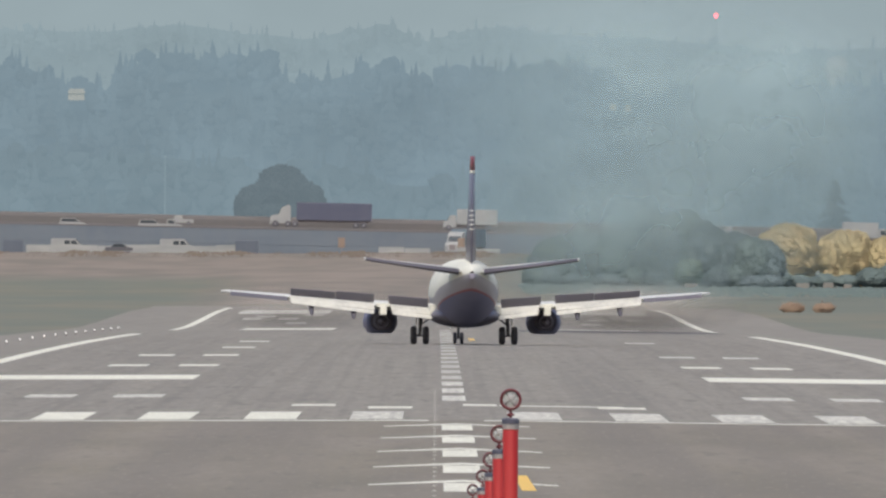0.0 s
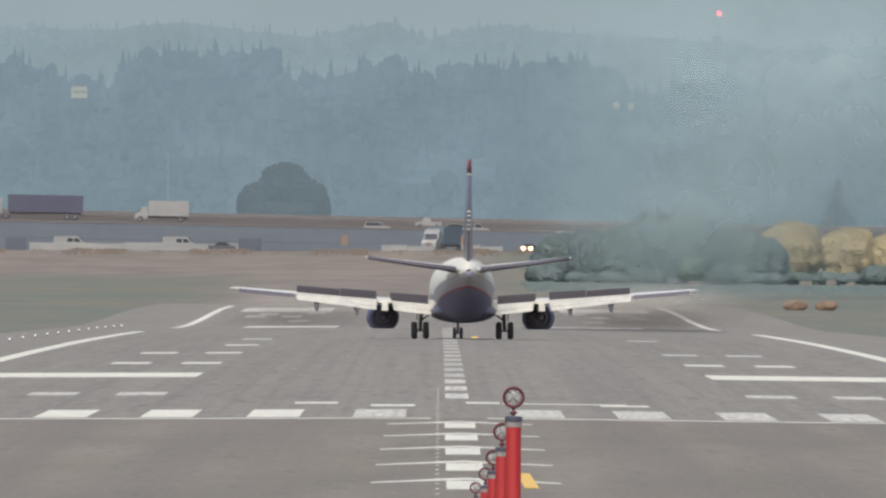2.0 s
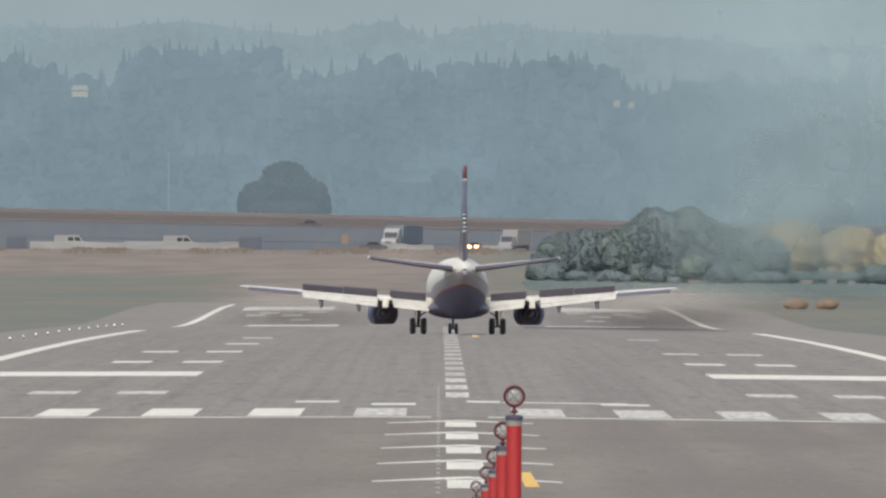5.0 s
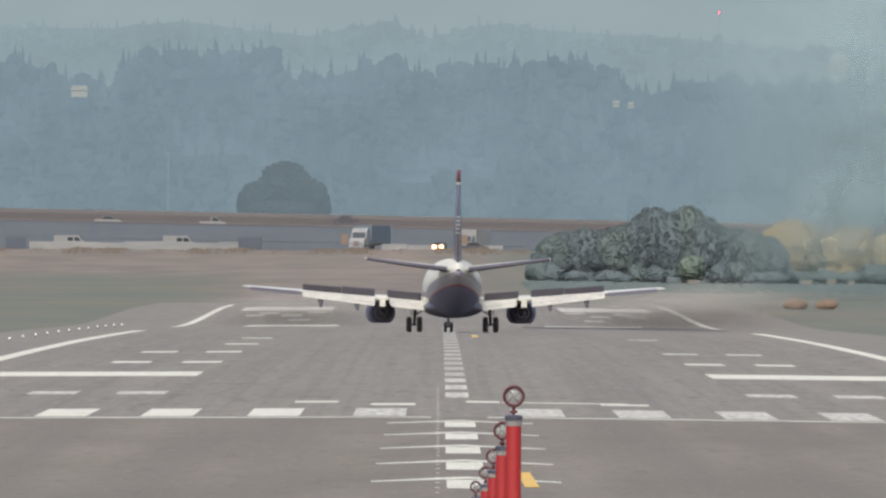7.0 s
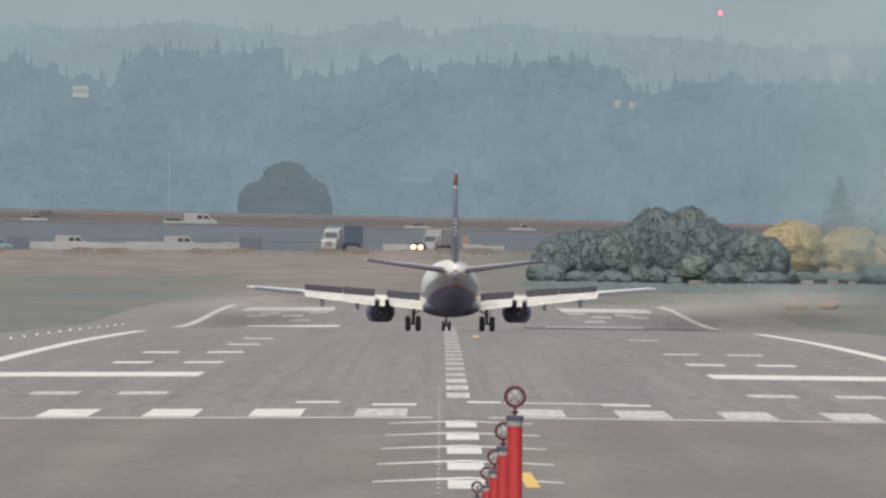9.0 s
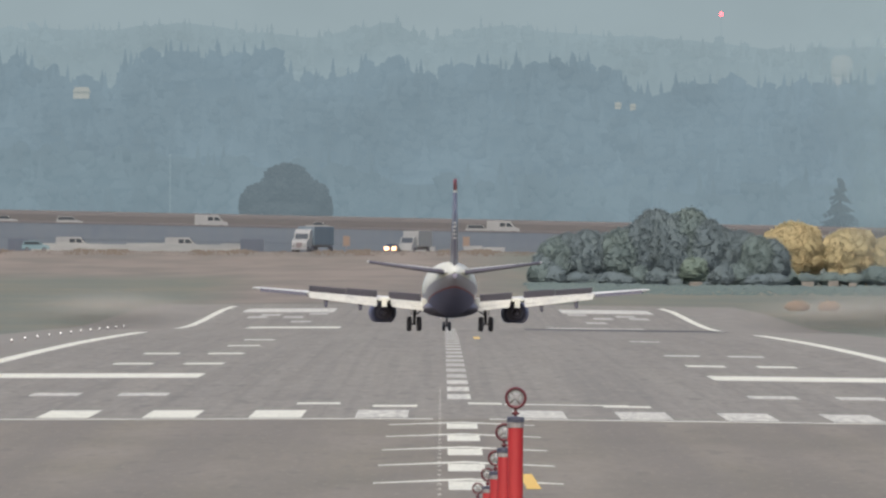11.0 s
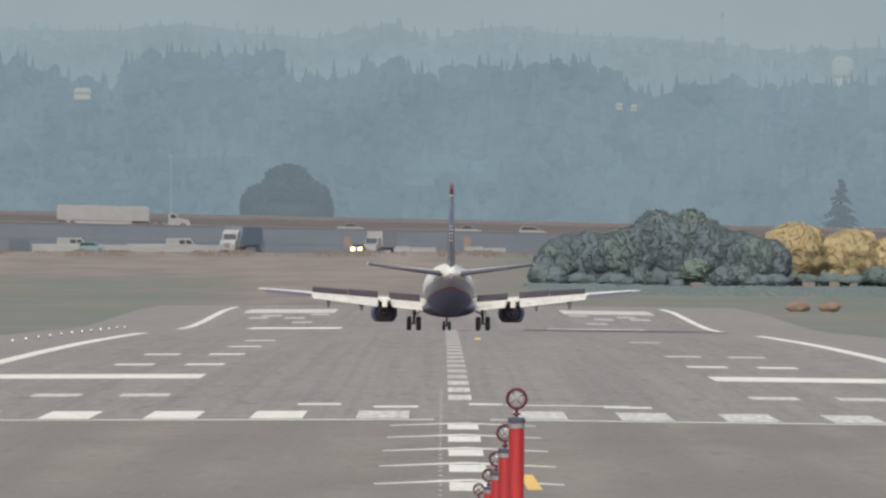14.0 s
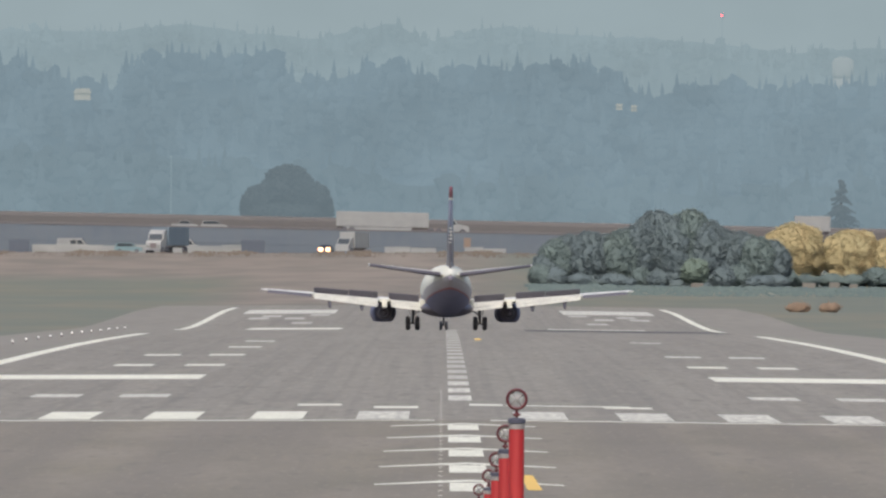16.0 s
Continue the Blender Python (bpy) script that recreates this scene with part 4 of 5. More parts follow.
drive(build_car(M["white_body"], "white hatchback on the highway", "wagon"), -47.7, 11.5, 23.5, 6)
drive(build_car(M["white_body"], "white sedan on the highway", "sedan"), -52.0, 12.5, 23.5, 4)
drive(build_semi(M["white_body"], "white semi-trailer truck with a low cab on the highway", 14.1, floor=1.05, top=3.35, low=True), -59.5, 14.0, 21.3, 5)
drive(build_box_truck("white box truck on the far lanes", 5.5), 58.6, 16.0, -23.0, 20)
drive(build_car(M["white_body"], "white sedan on the highway", "sedan"), -64.5, 15.0, 22.5, 4)
drive(build_car(M["white_body"], "white hatchback on the highway", "wagon"), -60.0, 15.0, 22.5, 6.5)
drive(build_box_truck("white box truck on the highway", 5.5), 61.2, 0.0, 22.0, 5)

lower_semi = build_semi(M["grey_body"], "white-cabbed semi truck with a grey-blue trailer on the lower road", 11.0)
lower_box = build_box_truck("white box truck on the lower road", 5.5)
lower_car = build_car(M["dark_body"], "dark car with lit headlights on the lower road", "sedan")
for y in (0.12, 1.22):
    part("lit_headlamp", boxed(4.0, 4.25, y - 0.1, y + 0.5, 0.45, 0.98, bevel=0.12), M["headlight"], lower_car, "lit warm headlight")
dark_car = build_car(M["dark_body"], "dark car on the lower road", "sedan")
teal_car = build_car(M["teal_body"], "teal car on the lower road", "wagon")

# pale yard wall and parked trailers beside the lower road
for k in range(9):
    x0 = -61.2 + 3.5 * k
    p = solid("wall_panel", x0, x0 + 3.47, 4699.6, 4700 + 0.02 * (k % 3), 3.3, 4.55 + 0.12 * math.sin(k * 1.7), M["pale_wall"], "pale yard wall panel beside the lower road", "wall", bevel=0.03)
    p["group"] = "yard wall panels"
solid("utility_cabinet", -64.6, -61.6, 4696, 4699, 3.3, 5.2, M["container"], "dark utility cabinet at the end of the yard wall", "cabinet", "", 0.08)
for x in (-57.6, -41.5):
    v = build_van(M["white_body"], "white van parked behind the yard wall")
    v.matrix_basis = pose(x, 4703, 3.36)

for x0, x1, top in ((-9.2, -5.4, 4.5), (-5.3, -1.6, 4.35), (2.6, 5.4, 4.5), (5.5, 8.7, 4.3)):
    p = solid("wall_panel", x0, x1, 4699.6, 4700, 3.3, top, M["pale_wall"], "pale yard wall panel beside the lower road", "wall", bevel=0.03)
    p["group"] = "yard wall panels"
solid("freight_container", -30.3, -26.9, 4694, 4699, 3.3, 5.35, M["container"], "dark blue-grey container at the end of the yard wall", "container", "", 0.06)


def build_road_sign():
    sign = thing("road_sign", "faded orange roadworks sign on a post by the lower road", "sign", "roadworks signs")
    part("post", tube(bmesh.new(), (0, 0.06, -0.1), (0, 0.06, 2.4), 0.05, 0.05), M["collar"], sign, "grey steel post")
    part("panel", boxed(-0.5, 0.5, -0.02, 0.02, 1.0, 2.5, bevel=0.015), M["sign_orange"], sign, "plain orange panel")
    return sign


road_sign = build_road_sign()
road_sign.matrix_basis = pose(-14.7, 4705, 3.36)
copy_thing(road_sign, pose(3.0, 4705, 3.36))


def build_lamp_post(h):
    post = thing("street_lamp", "thin steel street lamp with painted haze beside the highway", "lamp post", "highway lamps")
    # The far ridge's haze glow serves pole, arm and head alike.
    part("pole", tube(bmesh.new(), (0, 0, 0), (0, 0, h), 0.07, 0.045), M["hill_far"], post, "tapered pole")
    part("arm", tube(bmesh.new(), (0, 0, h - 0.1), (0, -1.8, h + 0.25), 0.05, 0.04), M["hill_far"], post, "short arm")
    part("lamp_head", boxed(-0.15, 0.15, -2.5, -1.7, h + 0.15, h + 0.35, bevel=0.05), M["hill_far"], post, "unlit lamp head with haze glow")
    return post


build_lamp_post(8.6).matrix_basis = pose(-42.3, HY + 30, HZ + 1.9)

# ------------------------------------------------------------------ trees
rnd = random.Random(7)
g = (1 + 5 ** 0.5) / 2
ICO = np.array([(-1, g, 0), (1, g, 0), (-1, -g, 0), (1, -g, 0), (0, -1, g), (0, 1, g), (0, -1, -g), (0, 1, -g), (g, 0, -1), (g, 0, 1), (-g, 0, -1), (-g, 0, 1)]) / 1.9
ICO_FACES = np.array([(0, 11, 5), (0, 5, 1), (0, 1, 7), (0, 7, 10), (0, 10, 11), (1, 5, 9), (5, 11, 4), (11, 10, 2), (10, 7, 6), (7, 1, 8),
                      (3, 9, 4), (3, 4, 2), (3, 2, 6), (3, 6, 8), (3, 8, 9), (4, 9, 5), (2, 4, 11), (6, 2, 10), (8, 6, 7), (9, 8, 1)])


def clumps(name, centres, sizes, mat, parent, seed, flat=(1, 1, 0.8)):
    """Many small ragged tufts of leaves as one mesh."""
    rs = np.random.RandomState(seed)
    centres, sizes = np.array(centres), np.array(sizes)
    n = len(centres)
    v = ICO[None] * np.array(flat) * sizes[:, None, None] * rs.uniform(0.7, 1.25, (n, 12, 1)) + rs.uniform(-0.2, 0.2, (n, 12, 3)) * sizes[:, None, None] + centres[:, None]
    f = ICO_FACES[None] + 12 * np.arange(n)[:, None, None]
    me = bpy.data.meshes.new(name)
    me.from_pydata(v.reshape(-1, 3).tolist(), [], f.reshape(-1, 3).tolist())
    me.materials.append(mat)
    me.polygons.foreach_set("use_smooth", np.ones(len(me.polygons), dtype=bool))
    ob = new(name, me)
    ob.parent = parent
    return ob


def grow(kind, label, leaf, blobs, tuft, density, trunks=((0, 0),), trunk_h=2.0):
    """A broadleaf tree. blobs: the lobes of its crown (x, y, z, width, height)."""
    tree = thing(kind, label, "tree")
    top = max(b[2] for b in blobs)
    for x, y in trunks:
        part("trunk", tube(bmesh.new(), (x, y, -0.5), (x * 0.8, y, trunk_h + top * 0.3), 0.03 * top + 0.05, 0.015 * top), M["bark"], tree)
    for b in blobs[:4]:
        part("limb", tube(bmesh.new(), (trunks[0][0], trunks[0][1], trunk_h * 0.6), (b[0] * 0.8, b[1] * 0.8, b[2] * 0.9), 0.014 * top, 0.005 * top), M["bark"], tree)
    centres, sizes = [], []
    for x, y, z, w, h in blobs:
        for _ in range(int(density * w * h)):
            d = Vector((rnd.gauss(0, 1), rnd.gauss(0, 1), rnd.gauss(0, 1))).normalized() * rnd.uniform(0.97, 1.03)
            p = (x + d.x * w / 2, y + d.y * w / 2, z + d.z * h / 2)
            if p[2] > 0.1:
                centres.append(p)
                sizes.append(tuft * rnd.uniform(0.5, 1.3))
                # loose sprays that stand out from the outline
                if rnd.random() < 0.3:
                    far = rnd.uniform(0.08, 0.3)
                    centres.append((p[0] + d.x * far, p[1] + d.y * far, p[2] + abs(d.z) * far))
                    sizes.append(tuft * rnd.uniform(0.5, 0.9))
    # the dense inside of each lobe
    bm = bmesh.new()
    for x, y, z, w, h in blobs:
        bmesh.ops.create_uvsphere(bm, u_segments=18, v_segments=10, radius=0.5, matrix=Matrix.Translation((x, y, max(z, h * 0.46))) @ Matrix.Diagonal((w * 0.98, w * 0.98, h * 0.98, 1)))
    for v in bm.verts:
        v.co += v.co.normalized() * 0.16 * noise.noise(v.co * 0.9)
    part("inner_crown", bm, leaf, tree, "", True)
    clumps("crown", centres, sizes, leaf, tree, rnd.randrange(9999))
    return tree


def round_tree(kind, label, leaf, w, h, low=0.1, lobes=16, tuft=0.12, density=34, full=0.95):
    """A broadleaf crown of many shallow lobes about one dense body. full: how much of the outline the body fills."""
    blobs = [(0, 0, h * 0.5, w * full, h * (full + 0.02)), (rnd.uniform(-0.12, 0.12) * w, 0, h * 0.8, w * 0.42, h * 0.36)]
    for k in range(lobes):
        a = 2 * math.pi * k / lobes * 2.4 + rnd.uniform(-0.4, 0.4)
        z = h * (low + 0.12 + (0.7 - low) * ((k * 0.618) % 1.0))
        s = rnd.uniform(0.3, 0.42)
        reach = (0.5 * full + 0.025 - s * 0.47) * w * math.sqrt(max(0.1, 1 - ((z / h - 0.5) / 0.52) ** 2))
        blobs.append((reach * math.cos(a), reach * math.sin(a), z, w * s, h * s))
    return grow(kind, label, leaf, blobs, tuft, density, trunk_h=h * low + 0.5)


def build_conifer(w, h, leaf, label, low=0.1, seed=5):
    tree = thing("conifer", label, "tree")
    part("trunk", tube(bmesh.new(), (0, 0, -0.4), (0, 0, h * 0.95), 0.02 * h, 0.004 * h), M["bark"], tree)
    centres, sizes = [], []
    boughs = [(rnd.random() ** 1.2, rnd.uniform(0, 2 * math.pi), rnd.uniform(0.65, 1.15)) for _ in range(90)]
    for u, a, far in boughs:
        reach = w * 0.5 * (1 - u) ** 0.85 * far + 0.1
        for k in range(14):
            q = (k + rnd.random()) / 14
            centres.append((reach * q * math.cos(a) + rnd.uniform(-0.12, 0.12), reach * q * math.sin(a) + rnd.uniform(-0.12, 0.12),
                            h * (low + (1 - low) * u) - 0.35 * reach * q + rnd.uniform(-0.15, 0.1)))
            sizes.append(0.024 * h * rnd.uniform(0.6, 1.2) * (1.15 - 0.5 * q))
    clumps("crown", centres, sizes, leaf, tree, seed)
    return tree


def plant(tree, x, y, z):
    tree.matrix_basis = pose(x, y, z, 0, 0, 0)


HEDGE = [(12.6, 3.2, 4.6), (13.8, 4.2, 6.3), (15.4, 4.6, 6.9), (17.6, 4.2, 7.3), (19.8, 4.4, 7.0), (22.0, 4.4, 7.6), (24.2, 4.6, 8.6), (26.4, 5.2, 10.1), (28.6, 4.4, 9.3),
         (30.6, 5.0, 10.3), (32.8, 4.6, 8.9), (34.8, 4.6, 7.7), (36.8, 4.4, 7.5), (38.8, 4.4, 6.9), (40.6, 4.2, 6.4)]
for i, (x, w, h) in enumerate(HEDGE):
    plant(round_tree("hedgerow_tree", "dark blue-green broadleaf tree in a dense hedgerow", M["leaf_green"] if i % 4 == 1 else M["leaf_dark"], w * 1.3, h, 0.0), x, 4000 + (i * 7 % 5) * 0.4, ground_z(x, 4000) - 0.3)
for k in range(15):
    x = 12.2 + 2.05 * k + rnd.uniform(-0.6, 0.6)
    plant(round_tree("hedgerow_shrub", "low dark shrub at the foot of the hedgerow", M["leaf_dark"] if k % 3 else M["leaf_green"], rnd.uniform(2.4, 4.4), rnd.uniform(1.0, 3.2), 0.0, 6), x, 3994 + rnd.uniform(0, 4), ground_z(x, 3994) - 0.25)
plant(round_tree("hedgerow_shrub", "paler green shrub before the tall hedgerow trees", M["leaf_pale"], 3.6, 3.4, 0.1, 8), 31.0, 3991, ground_z(31, 3991) + 0.4)
for x, w, h, full in ((44.0, 8.0, 8.0, 0.97), (51.2, 7.2, 7.3, 0.94), (56.6, 6.0, 6.5, 0.92)):
    plant(round_tree("yellow_tree", "autumn-yellow broadleaf tree at the field's edge", M["leaf_yellow"], w, h, 0.05, 18, 0.12, 34, full), x, 4050, ground_z(x, 4050))
for x, y, w, h in ((42.6, 4038, 4.0, 2.4), (45.6, 4040, 3.6, 1.6), (48.6, 4042, 3.4, 1.8), (51.4, 4040, 3.8, 1.7), (54.6, 4037, 4.2, 2.6), (57.5, 4038, 4.0, 3.4)):
    plant(round_tree("shrub", "dull green shrub before the yellow trees", M["leaf_green"], w, h, 0.0, 6), x, y, ground_z(x, y) - 0.1)
for x, w in ((36.2, 2.5), (39.5, 2.2)):
    plant(round_tree("orange_shrub", "low orange autumn shrub in the grass", M["leaf_orange"], w, 1.15, 0.0, 7, 0.1, 60), x, 3300, ground_z(x, 3300) - 0.15)
# The dark tree, conifer and small trees glow with painted haze.
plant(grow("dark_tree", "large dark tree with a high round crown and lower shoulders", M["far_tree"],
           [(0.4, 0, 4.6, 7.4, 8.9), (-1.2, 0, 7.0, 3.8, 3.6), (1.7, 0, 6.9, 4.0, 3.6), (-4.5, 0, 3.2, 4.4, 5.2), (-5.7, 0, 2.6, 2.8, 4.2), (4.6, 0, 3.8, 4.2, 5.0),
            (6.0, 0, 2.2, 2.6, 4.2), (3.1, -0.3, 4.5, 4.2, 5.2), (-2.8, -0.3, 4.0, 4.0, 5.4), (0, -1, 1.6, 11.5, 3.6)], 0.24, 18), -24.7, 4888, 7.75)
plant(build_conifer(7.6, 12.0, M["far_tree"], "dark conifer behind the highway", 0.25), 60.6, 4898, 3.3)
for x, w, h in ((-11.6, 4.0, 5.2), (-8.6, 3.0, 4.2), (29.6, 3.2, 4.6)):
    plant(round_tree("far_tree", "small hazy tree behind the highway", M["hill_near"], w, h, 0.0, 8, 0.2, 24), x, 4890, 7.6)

for x, w, h in ((45.2, 1.6, 0.8), (48.4, 1.3, 0.9), (50.8, 1.0, 0.7), (31.2, 1.6, 0.7)):
    z = ground_z(x, 3985)
    hut = solid("equipment_cabinet", x - w / 2, x + w / 2, 3984, 3985.2, z - 0.1, z + h, M["shoulder"], "small grey equipment cabinet in the grass", "cabinet", "", 0.05)
    hut["group"] = "equipment cabinets"

# weeds and low growth before the hedgerow
rs = np.random.RandomState(31)
wx, wy = rs.uniform(10, 62, 3600), 3993 - 190 * rs.random_sample(3600) ** 1.6
weeds = clumps("weeds", [(x, y, ground_z(x, y)) for x, y in zip(wx, wy)], rs.uniform(0.16, 0.5, 3600) * (0.5 + 0.5 * (wy - 3800) / 193), M["leaf_green"], None, 32, (1.2, 1.2, 0.8))
tagged(weeds, "dull green weeds before the hedgerow", "weeds", kind="stuff")

# dry grass along the field's crest
rs = np.random.RandomState(21)
crest = rs.uniform(-68, 68, 3200)
tall = 0.55 * np.clip(0.30 + 0.22 * np.sin(crest * 0.35) + 0.15 * np.sin(crest * 1.1 + 2), 0.12, 0.7)
deep = 4532 - 60 * rs.random_sample(3200) ** 2
straw = clumps("dry_grass", [(x, y, level(y) - 0.0074 * min(abs(x), EDGE)) for x, y in zip(crest, deep)],
               tall * rs.uniform(0.5, 1.1, 3200), M["straw"], None, 22, (0.6, 0.6, 1.35))
tagged(straw, "tall dry brown grass on the field's crest", "grass", kind="stuff")

# ------------------------------------------------------------------ hills and sky
def ridge(name, y, tops, mat, count, tree_h, label, seed, pointed=0.7):
    """A wooded ridge: a steep bank under a height line, overgrown with conifers and rounded crowns."""
    r = random.Random(seed)

    def top(x):
        for (a, za), (b, zb) in zip(tops, tops[1:]):
            if a <= x <= b:
                return za + (zb - za) * (x - a) / (b - a)
        return tops[0][1] if x < tops[0][0] else tops[-1][1]
    xs = [-600, -200, -120] + [-90 + 2.0 * i for i in range(91)] + [120, 200, 600]
    bm = bmesh.new()
    tone = bm.verts.layers.float.new("tone")
    rows = []
    for v, dy in ((0.0, -3.0), (0.35, -2.0), (0.7, -1.0), (1.0, 0.0)):
        rows.append([bm.verts.new((x, y + dy, 3 + (top(x) - 3 + 0.5 * noise.noise((x * 0.3, v * 5, seed))) * v)) for x in xs])
    for a, b in zip(rows, rows[1:]):
        for i in range(len(xs) - 1):
            bm.faces.new((a[i], a[i + 1], b[i + 1], b[i]))
    tufts, sizes, tones = [], [], []
    for _ in range(count):
        x = r.uniform(-85, 85)
        u = r.uniform(0.96, 1.0) if r.random() < 0.2 else r.random() ** 0.75
        z = 3 + (top(x) - 3) * u - tree_h * 0.5
        yy = y - 3.2 * (1 - u) - 0.3 - 1.5 * r.random()
        h = tree_h * r.uniform(0.5, 1.25)
        conifer = r.random() < pointed
        w = h * (r.uniform(0.36, 0.58) if conifer else r.uniform(0.6, 0.95))
        shade = r.uniform(-0.05, 0.022)
        if conifer:
            n = 7
            vs = []
            tiers = 4
            for k in range(tiers):
                z0, z1 = z + h * k / tiers * 0.92, z + h * (k + 1.5) / tiers * 0.92
                rad = w * 0.5 * (1 - k / tiers) * r.uniform(0.8, 1.2)
                ring = [bm.verts.new((x + rad * r.uniform(0.7, 1.2) * math.cos(6.283 * i / n), yy + 0.3 * rad * math.sin(6.283 * i / n), z0 + r.uniform(-0.1, 0.1))) for i in range(n)]
                tip = bm.verts.new((x, yy, min(z1, z + h)))
                for vert in ring + [tip]:
                    vert[tone] = shade
                for i in range(n):
                    bm.faces.new((ring[i], ring[(i + 1) % n], tip))
        else:
            for k in range(5):
                tufts.append((x + r.uniform(-0.3, 0.3) * w, yy, z + h * r.uniform(0.05, 0.6)))
                sizes.append(w * r.uniform(0.2, 0.32))
                tones.append(shade)
    slope = part(name, bm, mat)
    woods = clumps("woods", tufts, sizes, mat, slope, seed, (1, 0.3, 1))
    woods.data.attributes.new("tone", "FLOAT", "POINT").data.foreach_set("value", np.repeat(tones, 12).astype(np.float32))
    return tagged(slope, label, "backdrop", kind="structure")


# The ridges glow by themselves to imitate haze over distance.
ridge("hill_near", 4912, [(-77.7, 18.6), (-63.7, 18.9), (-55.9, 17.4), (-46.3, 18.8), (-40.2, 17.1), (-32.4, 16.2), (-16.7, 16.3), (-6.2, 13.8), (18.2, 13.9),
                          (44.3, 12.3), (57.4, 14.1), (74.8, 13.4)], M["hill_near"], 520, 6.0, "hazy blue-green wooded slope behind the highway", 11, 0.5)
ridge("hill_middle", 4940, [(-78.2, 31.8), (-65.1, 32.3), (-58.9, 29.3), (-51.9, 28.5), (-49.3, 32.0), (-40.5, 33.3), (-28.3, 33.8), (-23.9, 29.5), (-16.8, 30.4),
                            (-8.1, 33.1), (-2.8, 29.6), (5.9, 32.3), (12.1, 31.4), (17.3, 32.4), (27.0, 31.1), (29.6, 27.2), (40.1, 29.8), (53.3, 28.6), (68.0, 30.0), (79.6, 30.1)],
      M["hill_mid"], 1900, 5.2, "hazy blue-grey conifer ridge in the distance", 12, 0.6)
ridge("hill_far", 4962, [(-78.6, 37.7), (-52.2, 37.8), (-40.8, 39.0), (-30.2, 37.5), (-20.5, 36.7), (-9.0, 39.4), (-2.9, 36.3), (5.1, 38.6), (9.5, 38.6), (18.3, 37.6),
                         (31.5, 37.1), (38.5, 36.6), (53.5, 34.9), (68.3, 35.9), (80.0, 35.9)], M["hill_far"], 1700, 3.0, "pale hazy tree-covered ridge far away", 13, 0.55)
sky_wall = part("backdrop", boxed(-900, 900, 4985, 4988, 0, 400), M["sky_glow"])
tagged(sky_wall, "pale grey hazy sky over the hills", "backdrop", kind="structure")

# buildings and a mast on the hills, their haze painted in as glow
def build_house(x, y, z, w, h, label):
    house = thing("house", label, "house")
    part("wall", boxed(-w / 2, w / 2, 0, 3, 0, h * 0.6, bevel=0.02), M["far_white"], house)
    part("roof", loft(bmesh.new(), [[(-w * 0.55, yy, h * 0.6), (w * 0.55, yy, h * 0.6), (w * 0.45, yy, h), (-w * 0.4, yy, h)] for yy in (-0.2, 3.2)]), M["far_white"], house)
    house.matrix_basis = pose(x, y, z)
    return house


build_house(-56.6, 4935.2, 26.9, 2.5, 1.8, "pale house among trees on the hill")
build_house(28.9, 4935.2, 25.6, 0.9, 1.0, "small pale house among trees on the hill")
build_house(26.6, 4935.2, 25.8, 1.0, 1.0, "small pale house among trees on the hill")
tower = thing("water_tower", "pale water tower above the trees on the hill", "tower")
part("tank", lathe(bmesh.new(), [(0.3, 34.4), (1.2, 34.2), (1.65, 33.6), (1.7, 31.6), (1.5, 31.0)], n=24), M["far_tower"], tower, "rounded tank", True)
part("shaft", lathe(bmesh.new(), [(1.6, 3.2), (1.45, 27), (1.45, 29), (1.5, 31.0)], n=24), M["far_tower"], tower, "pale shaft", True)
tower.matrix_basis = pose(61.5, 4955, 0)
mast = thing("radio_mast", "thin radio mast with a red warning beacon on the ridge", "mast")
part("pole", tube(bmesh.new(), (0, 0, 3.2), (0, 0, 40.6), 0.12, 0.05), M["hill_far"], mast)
mast.matrix_basis = pose(42.8, 4970, 0)
bm = bmesh.new()
lathe(bm, [(0.05, -0.3), (0.4, -0.28), (0.45, -0.1), (0.45, 0.18), (0.38, 0.18), (0.38, -0.05)], pose(0, 0, 0, 90, 0, 0), 20)
beacon = part("warning_beacon", bm, M["hill_far"], mast, "hooded red warning beacon that turns on the mast")
part("red_lamp", lathe(bmesh.new(), [(0.03, 0.1), (0.25, 0.05), (0.37, -0.04)], pose(0, 0, 0, 90, 0, 0), 20), M["beacon"], beacon, "lit red lamp")

# runway edge lights and centreline lights
def build_edge_light():
    e = thing("runway_edge_light", "small white runway edge light on a short stem", "runway light", "runway edge lights")
    part("stem", lathe(bmesh.new(), [(0.05, 0), (0.05, 0.1), (0.07, 0.12)], n=10), M["collar"], e)
    part("lamp", lathe(bmesh.new(), [(0.055, 0.12), (0.06, 0.18), (0.03, 0.23)], n=12), M["lamp"], e, "small lit lamp")
    return e


edge_light = build_edge_light()
edge_light.matrix_basis = pose(-26.3, 1901, runway_z(26.3, 1901))
for k in range(1, 12):
    copy_thing(edge_light, pose(-26.3, 1901 + 61 * k, runway_z(26.3, 1901 + 61 * k)))
stud = tagged(part("centreline_light", lathe(bmesh.new(), [(0.055, 0.0), (0.05, 0.01), (0.03, 0.016), (0.005, 0.018)], n=8), M["worn_paint"]), "small white inset runway light", "runway light", "centreline lights")
stud.matrix_basis = pose(-0.7, 735, runway_z(0.7, 735))
for k in range(1, 34):
    y = 735 + 15.24 * k
    copy_thing(stud, pose(-0.7, y, runway_z(0.7, y)))

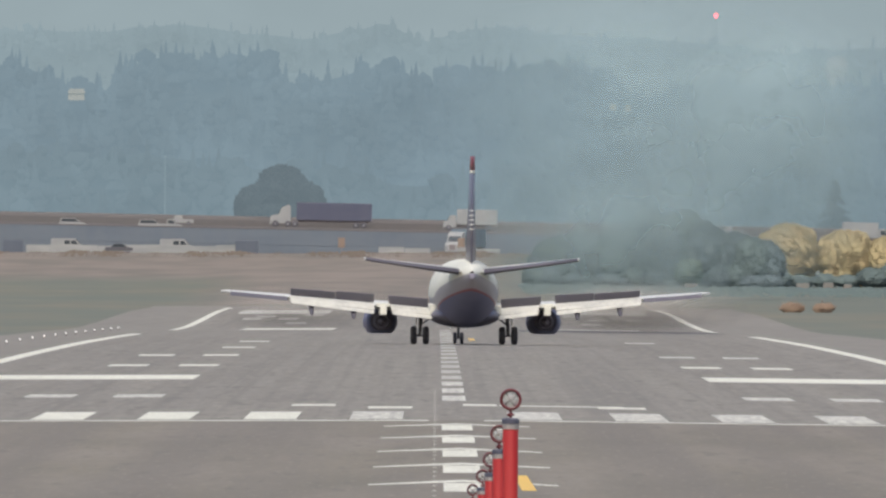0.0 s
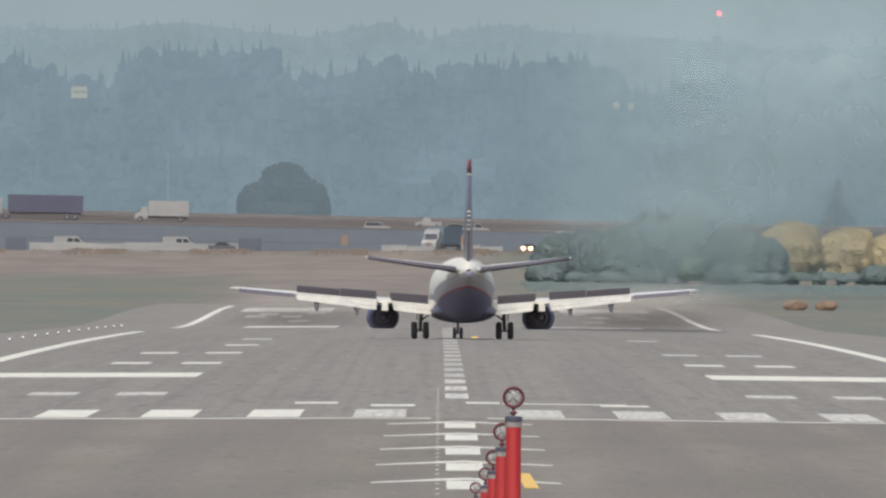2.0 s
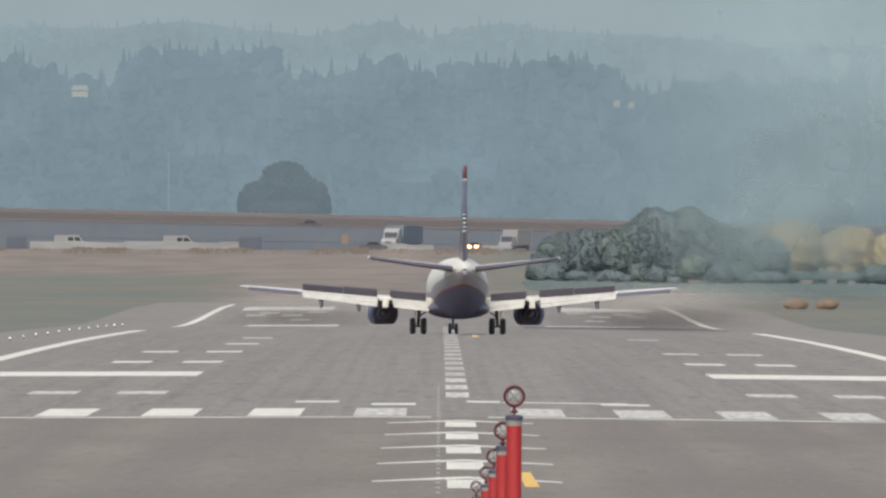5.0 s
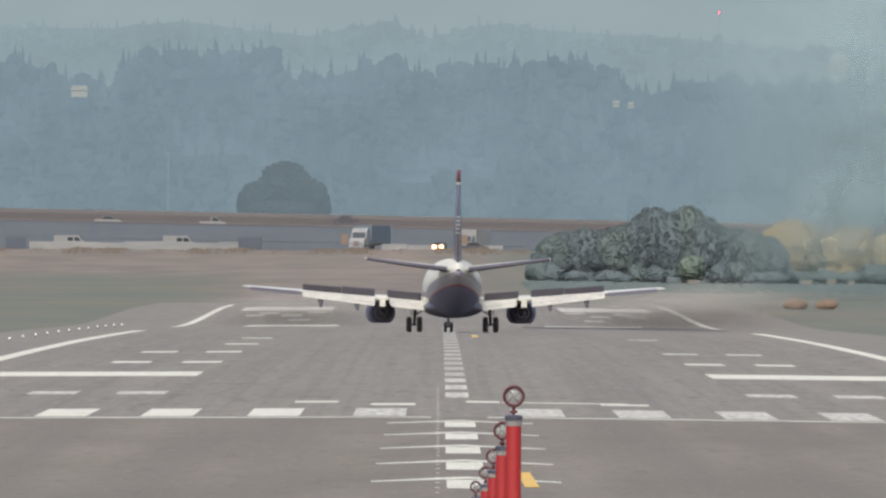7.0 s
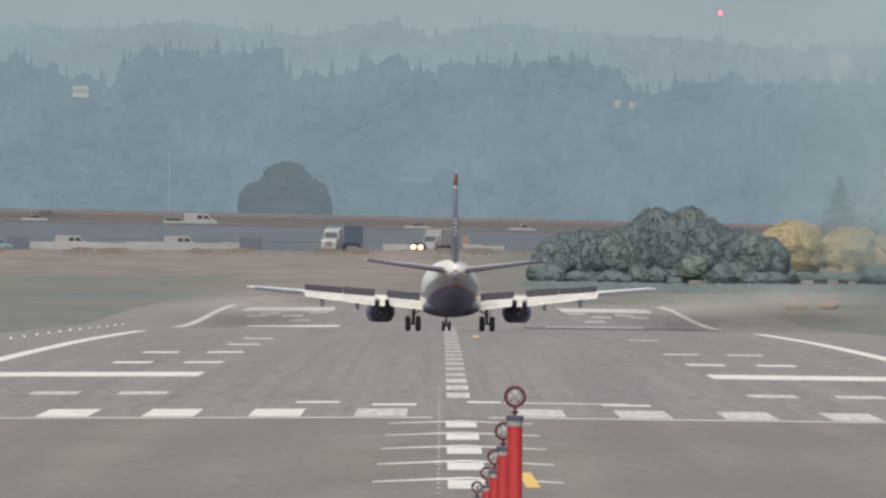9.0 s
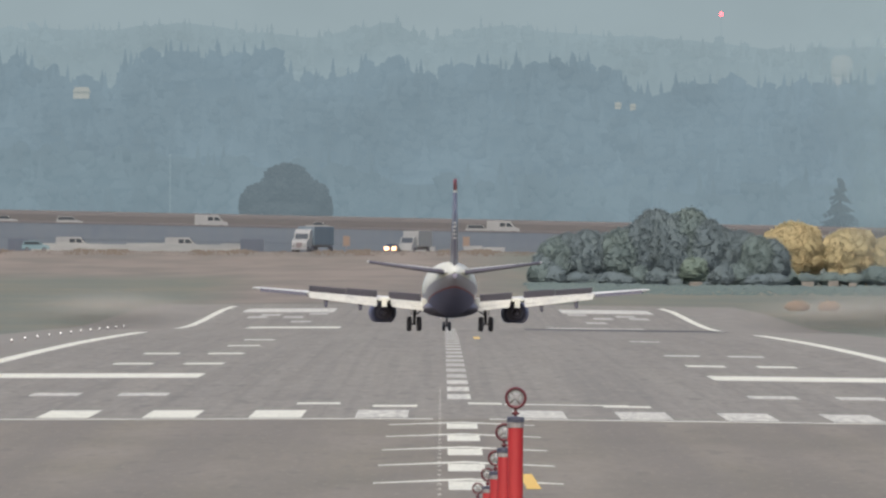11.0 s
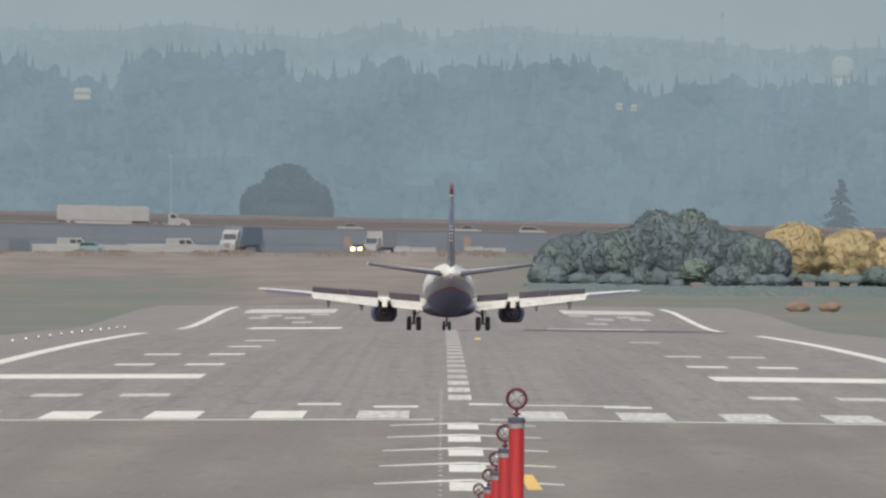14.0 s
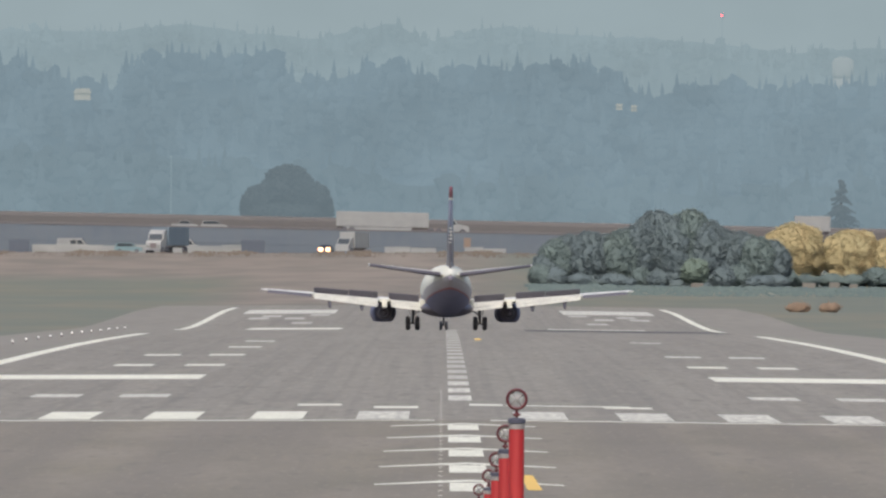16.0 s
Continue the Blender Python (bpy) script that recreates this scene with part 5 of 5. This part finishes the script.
# markings of the runway's far end, with its mirage laid down as paint
for s in (-1, 1):
    marking("far_aiming_bar", bar(min(s * 11.0, s * 19.8), max(s * 11.0, s * 19.8), 3060, 3195), M["worn_paint"], "broad white aiming point bar at the far end", "far aiming bars")
    for c, y in ((17.5, 2900), (14.2, 2900), (16.6, 2960), (12.2, 2990), (13.0, 2780)):
        marking("far_touchdown_stripe", bar(s * c - 0.9, s * c + 0.9, y, y + 48), M["faded_paint"], "short white stripe at the far end", "far touchdown stripes")
# Mirror image of the far aiming bars in the mirage, drawn as paint.
marking("mirage_bar", bar(-16.4, -8.9, 2535, 2640), M["paint"], "white bar painted for the mirage of the aiming bar", "far bars")
marking("mirage_bar", bar(8.0, 16.0, 2600, 2630), M["worn_paint"], "faded white bar painted for the mirage of the aiming bar", "far bars")
# The mirage's dark edge, laid on the runway as a painted strip.
marking("mirage_edge_strip", bar(5.8, 21.5, 2440, 2545), M["mirage_edge"], "dark mirage edge painted as a strip across the runway")
marking("yellow_dash", bar(1.4, 1.8, 1990, 2060), M["yellow_paint"], "short faded yellow line beside the centreline")
for s in (-1, 1):
    marking("far_edge_line", flat_mark(bmesh.new(), [(s * 21.4, 2540), (s * 22.1, 2540), (s * 22.6, 3330), (s * 21.9, 3330)]), M["paint"], "white edge line of the far runway", "far edge lines")


# ------------------------------------------------------------------ smoke
SMOKE = []


def build_smoke(x, y, z, w, h, v, rise, seed, track=None, mat="smoke", label="thin blue-grey smoke drifting over the hedgerow"):
    """A thin ragged wisp of smoke, bulged like a lens, that drifts with the wind."""
    bm = bmesh.new()
    r = random.Random(seed)
    rim = [1 + 0.16 * noise.noise((3 * math.cos(a * math.pi / 18), 3 * math.sin(a * math.pi / 18), seed)) for a in range(36)]
    rows = [[bm.verts.new((0.5 * w * u * k * math.cos(a * math.pi / 18), -0.12 * w * (1 - u * u), 0.5 * h * u * k * math.sin(a * math.pi / 18)))
             for a, k in enumerate(rim)] for u in (0.05, 0.25, 0.5, 0.75, 1.0)]
    bm.faces.new(rows[0])
    for a, b in zip(rows, rows[1:]):
        for i in range(36):
            bm.faces.new((a[i], a[(i + 1) % 36], b[(i + 1) % 36], b[i]))
    ob = tagged(part(mat, bm, M[mat], None, "", True), label, mat, mat + " wisps", "stuff")
    SMOKE.append((ob, track or [(t, x + v * t, y, z + rise * t) for t in (0, 4, 8, 12, 16)]))


build_smoke(31, 3700, 14, 56, 48, 3.6, 0.5, 1)
build_smoke(19, 3620, 7, 40, 26, 3.8, 0.2, 4)
build_smoke(28, 3580, 19, 64, 36, 3.8, 0.4, 5)
# low smoke beyond the aircraft, and spray from its reversers
SPRAY = "grey-brown spray blown up by the thrust reversers"
build_smoke(13, 2300, 1.0, 22, 4.6, 0, 0, 6, [(0, 13, 2300, 1.0), (4, 16, 2310, 0.9), (8, 21, 2320, 0.8), (16, 75, 2330, 0.8)], "spray", SPRAY)
build_smoke(-11, 2420, 0.8, 18, 4.0, 0, 0, 7, [(0, -11, 2420, 0.4), (4, -11.5, 2440, 0.2), (7, -12, 2450, 0.1), (9, -16, 2460, 0.0), (16, -70, 2480, 0.0)], "spray", SPRAY)
build_smoke(14, 2440, 0.8, 18, 4.0, 0, 0, 8, [(0, 14, 2430, 0.4), (4, 14.5, 2440, 0.2), (7, 15, 2450, 0.1), (9, 19, 2460, 0.0), (16, 74, 2480, 0.0)], "spray", SPRAY)


# ------------------------------------------------------------------ what moves
JET = [(0, 0.98, 1877, 1.5), (0.5, 0.9, 1897, 1.4), (1, 0.83, 1921, 1.25), (1.5, 0.83, 1944, 1.2), (2, 0.78, 1967, 1.25), (2.5, 0.72, 1990, 1.35), (3, 0.72, 2013, 1.35),
       (3.5, 0.71, 2035, 1.45), (4, 0.66, 2057, 1.5), (6.5, 0.31, 2158, 1.2), (7, 0.24, 2177, 1.25), (7.5, 0.2, 2195, 1.4), (8, 0.1, 2213, 1.35), (8.5, 0.07, 2230, 1.3),
       (9, 0.02, 2246, 1.2), (11.5, -0.02, 2332, 1.1), (12, -0.02, 2346, 1.1), (12.5, -0.06, 2362, 1.0), (13, -0.07, 2379, 0.9), (13.5, -0.15, 2391, 0.75), (14, -0.19, 2405, 0.6),
       (14.5, -0.22, 2418, 0.65), (15, -0.28, 2439, 0.8), (15.5, -0.32, 2452, 1.0), (16, -0.34, 2465, 1.0)]


def motions():
    walk(airliner, [(t, pose(x, y + 3.5, level(y + 3.5) - 0.01, math.degrees((level(y + 16) - level(y + 4)) / 12), 0, yaw)) for t, x, y, yaw in JET])
    for ob, x, t0, v, y, z, turn in TRAFFIC:
        walk(ob, [(t, along_highway(x + v * (t - t0), y, z, turn)) for t in (0, 4, 8, 12, 16)])
    # lower road: towards the camera and to the left
    for ob, rows, y0, y1, turn in ((lower_semi, ((0, 4.4), (2, 0.4), (4, -3.4), (6.5, -9.2), (8, -12.4), (9, -14.5), (11.5, -20.3), (12.5, -23.6), (13.5, -27.1), (14.5, -31.8), (15.2, -35.2), (16, -40.0)), 4800, 4640, 255),
                                   (lower_box, ((0, 24.0), (6.5, 6.2), (8, 1.6), (9, -0.8), (11.5, -5.2), (12.5, -7.3), (14, -9.6), (15, -12.0), (16, -13.6)), 4780, 4650, 248),
                                   (lower_car, ((0, 16.8), (4, 6.8), (7, -1.2), (9, -4.4), (11.5, -9.4), (12.5, -11.2), (13, -12.0), (14, -13.4), (15, -16.5), (16, -18.0)), 4740, 4600, 262)):
        walk(ob, [(t, pose(x, y0 + (y1 - y0) * t / 16, 3.37, 0, 0, turn)) for t, x in rows])
    walk(dark_car, [(t, pose(-49.5 + 7.4 * t, 4690, 3.37)) for t in (0, 8, 16)])
    walk(teal_car, [(t, pose(-62.5 + 2.7 * (t - 11.0), 4692, 3.37)) for t in (0, 8, 16)])
    walk(beacon, [(k * 0.2, pose(0, -0.6, 40.8, 0, 0, 40 * (k - 45.6))) for k in range(81)])
    for ob, rows in SMOKE:
        walk(ob, [(t, pose(x, y, z)) for t, x, y, z in rows])


motions()
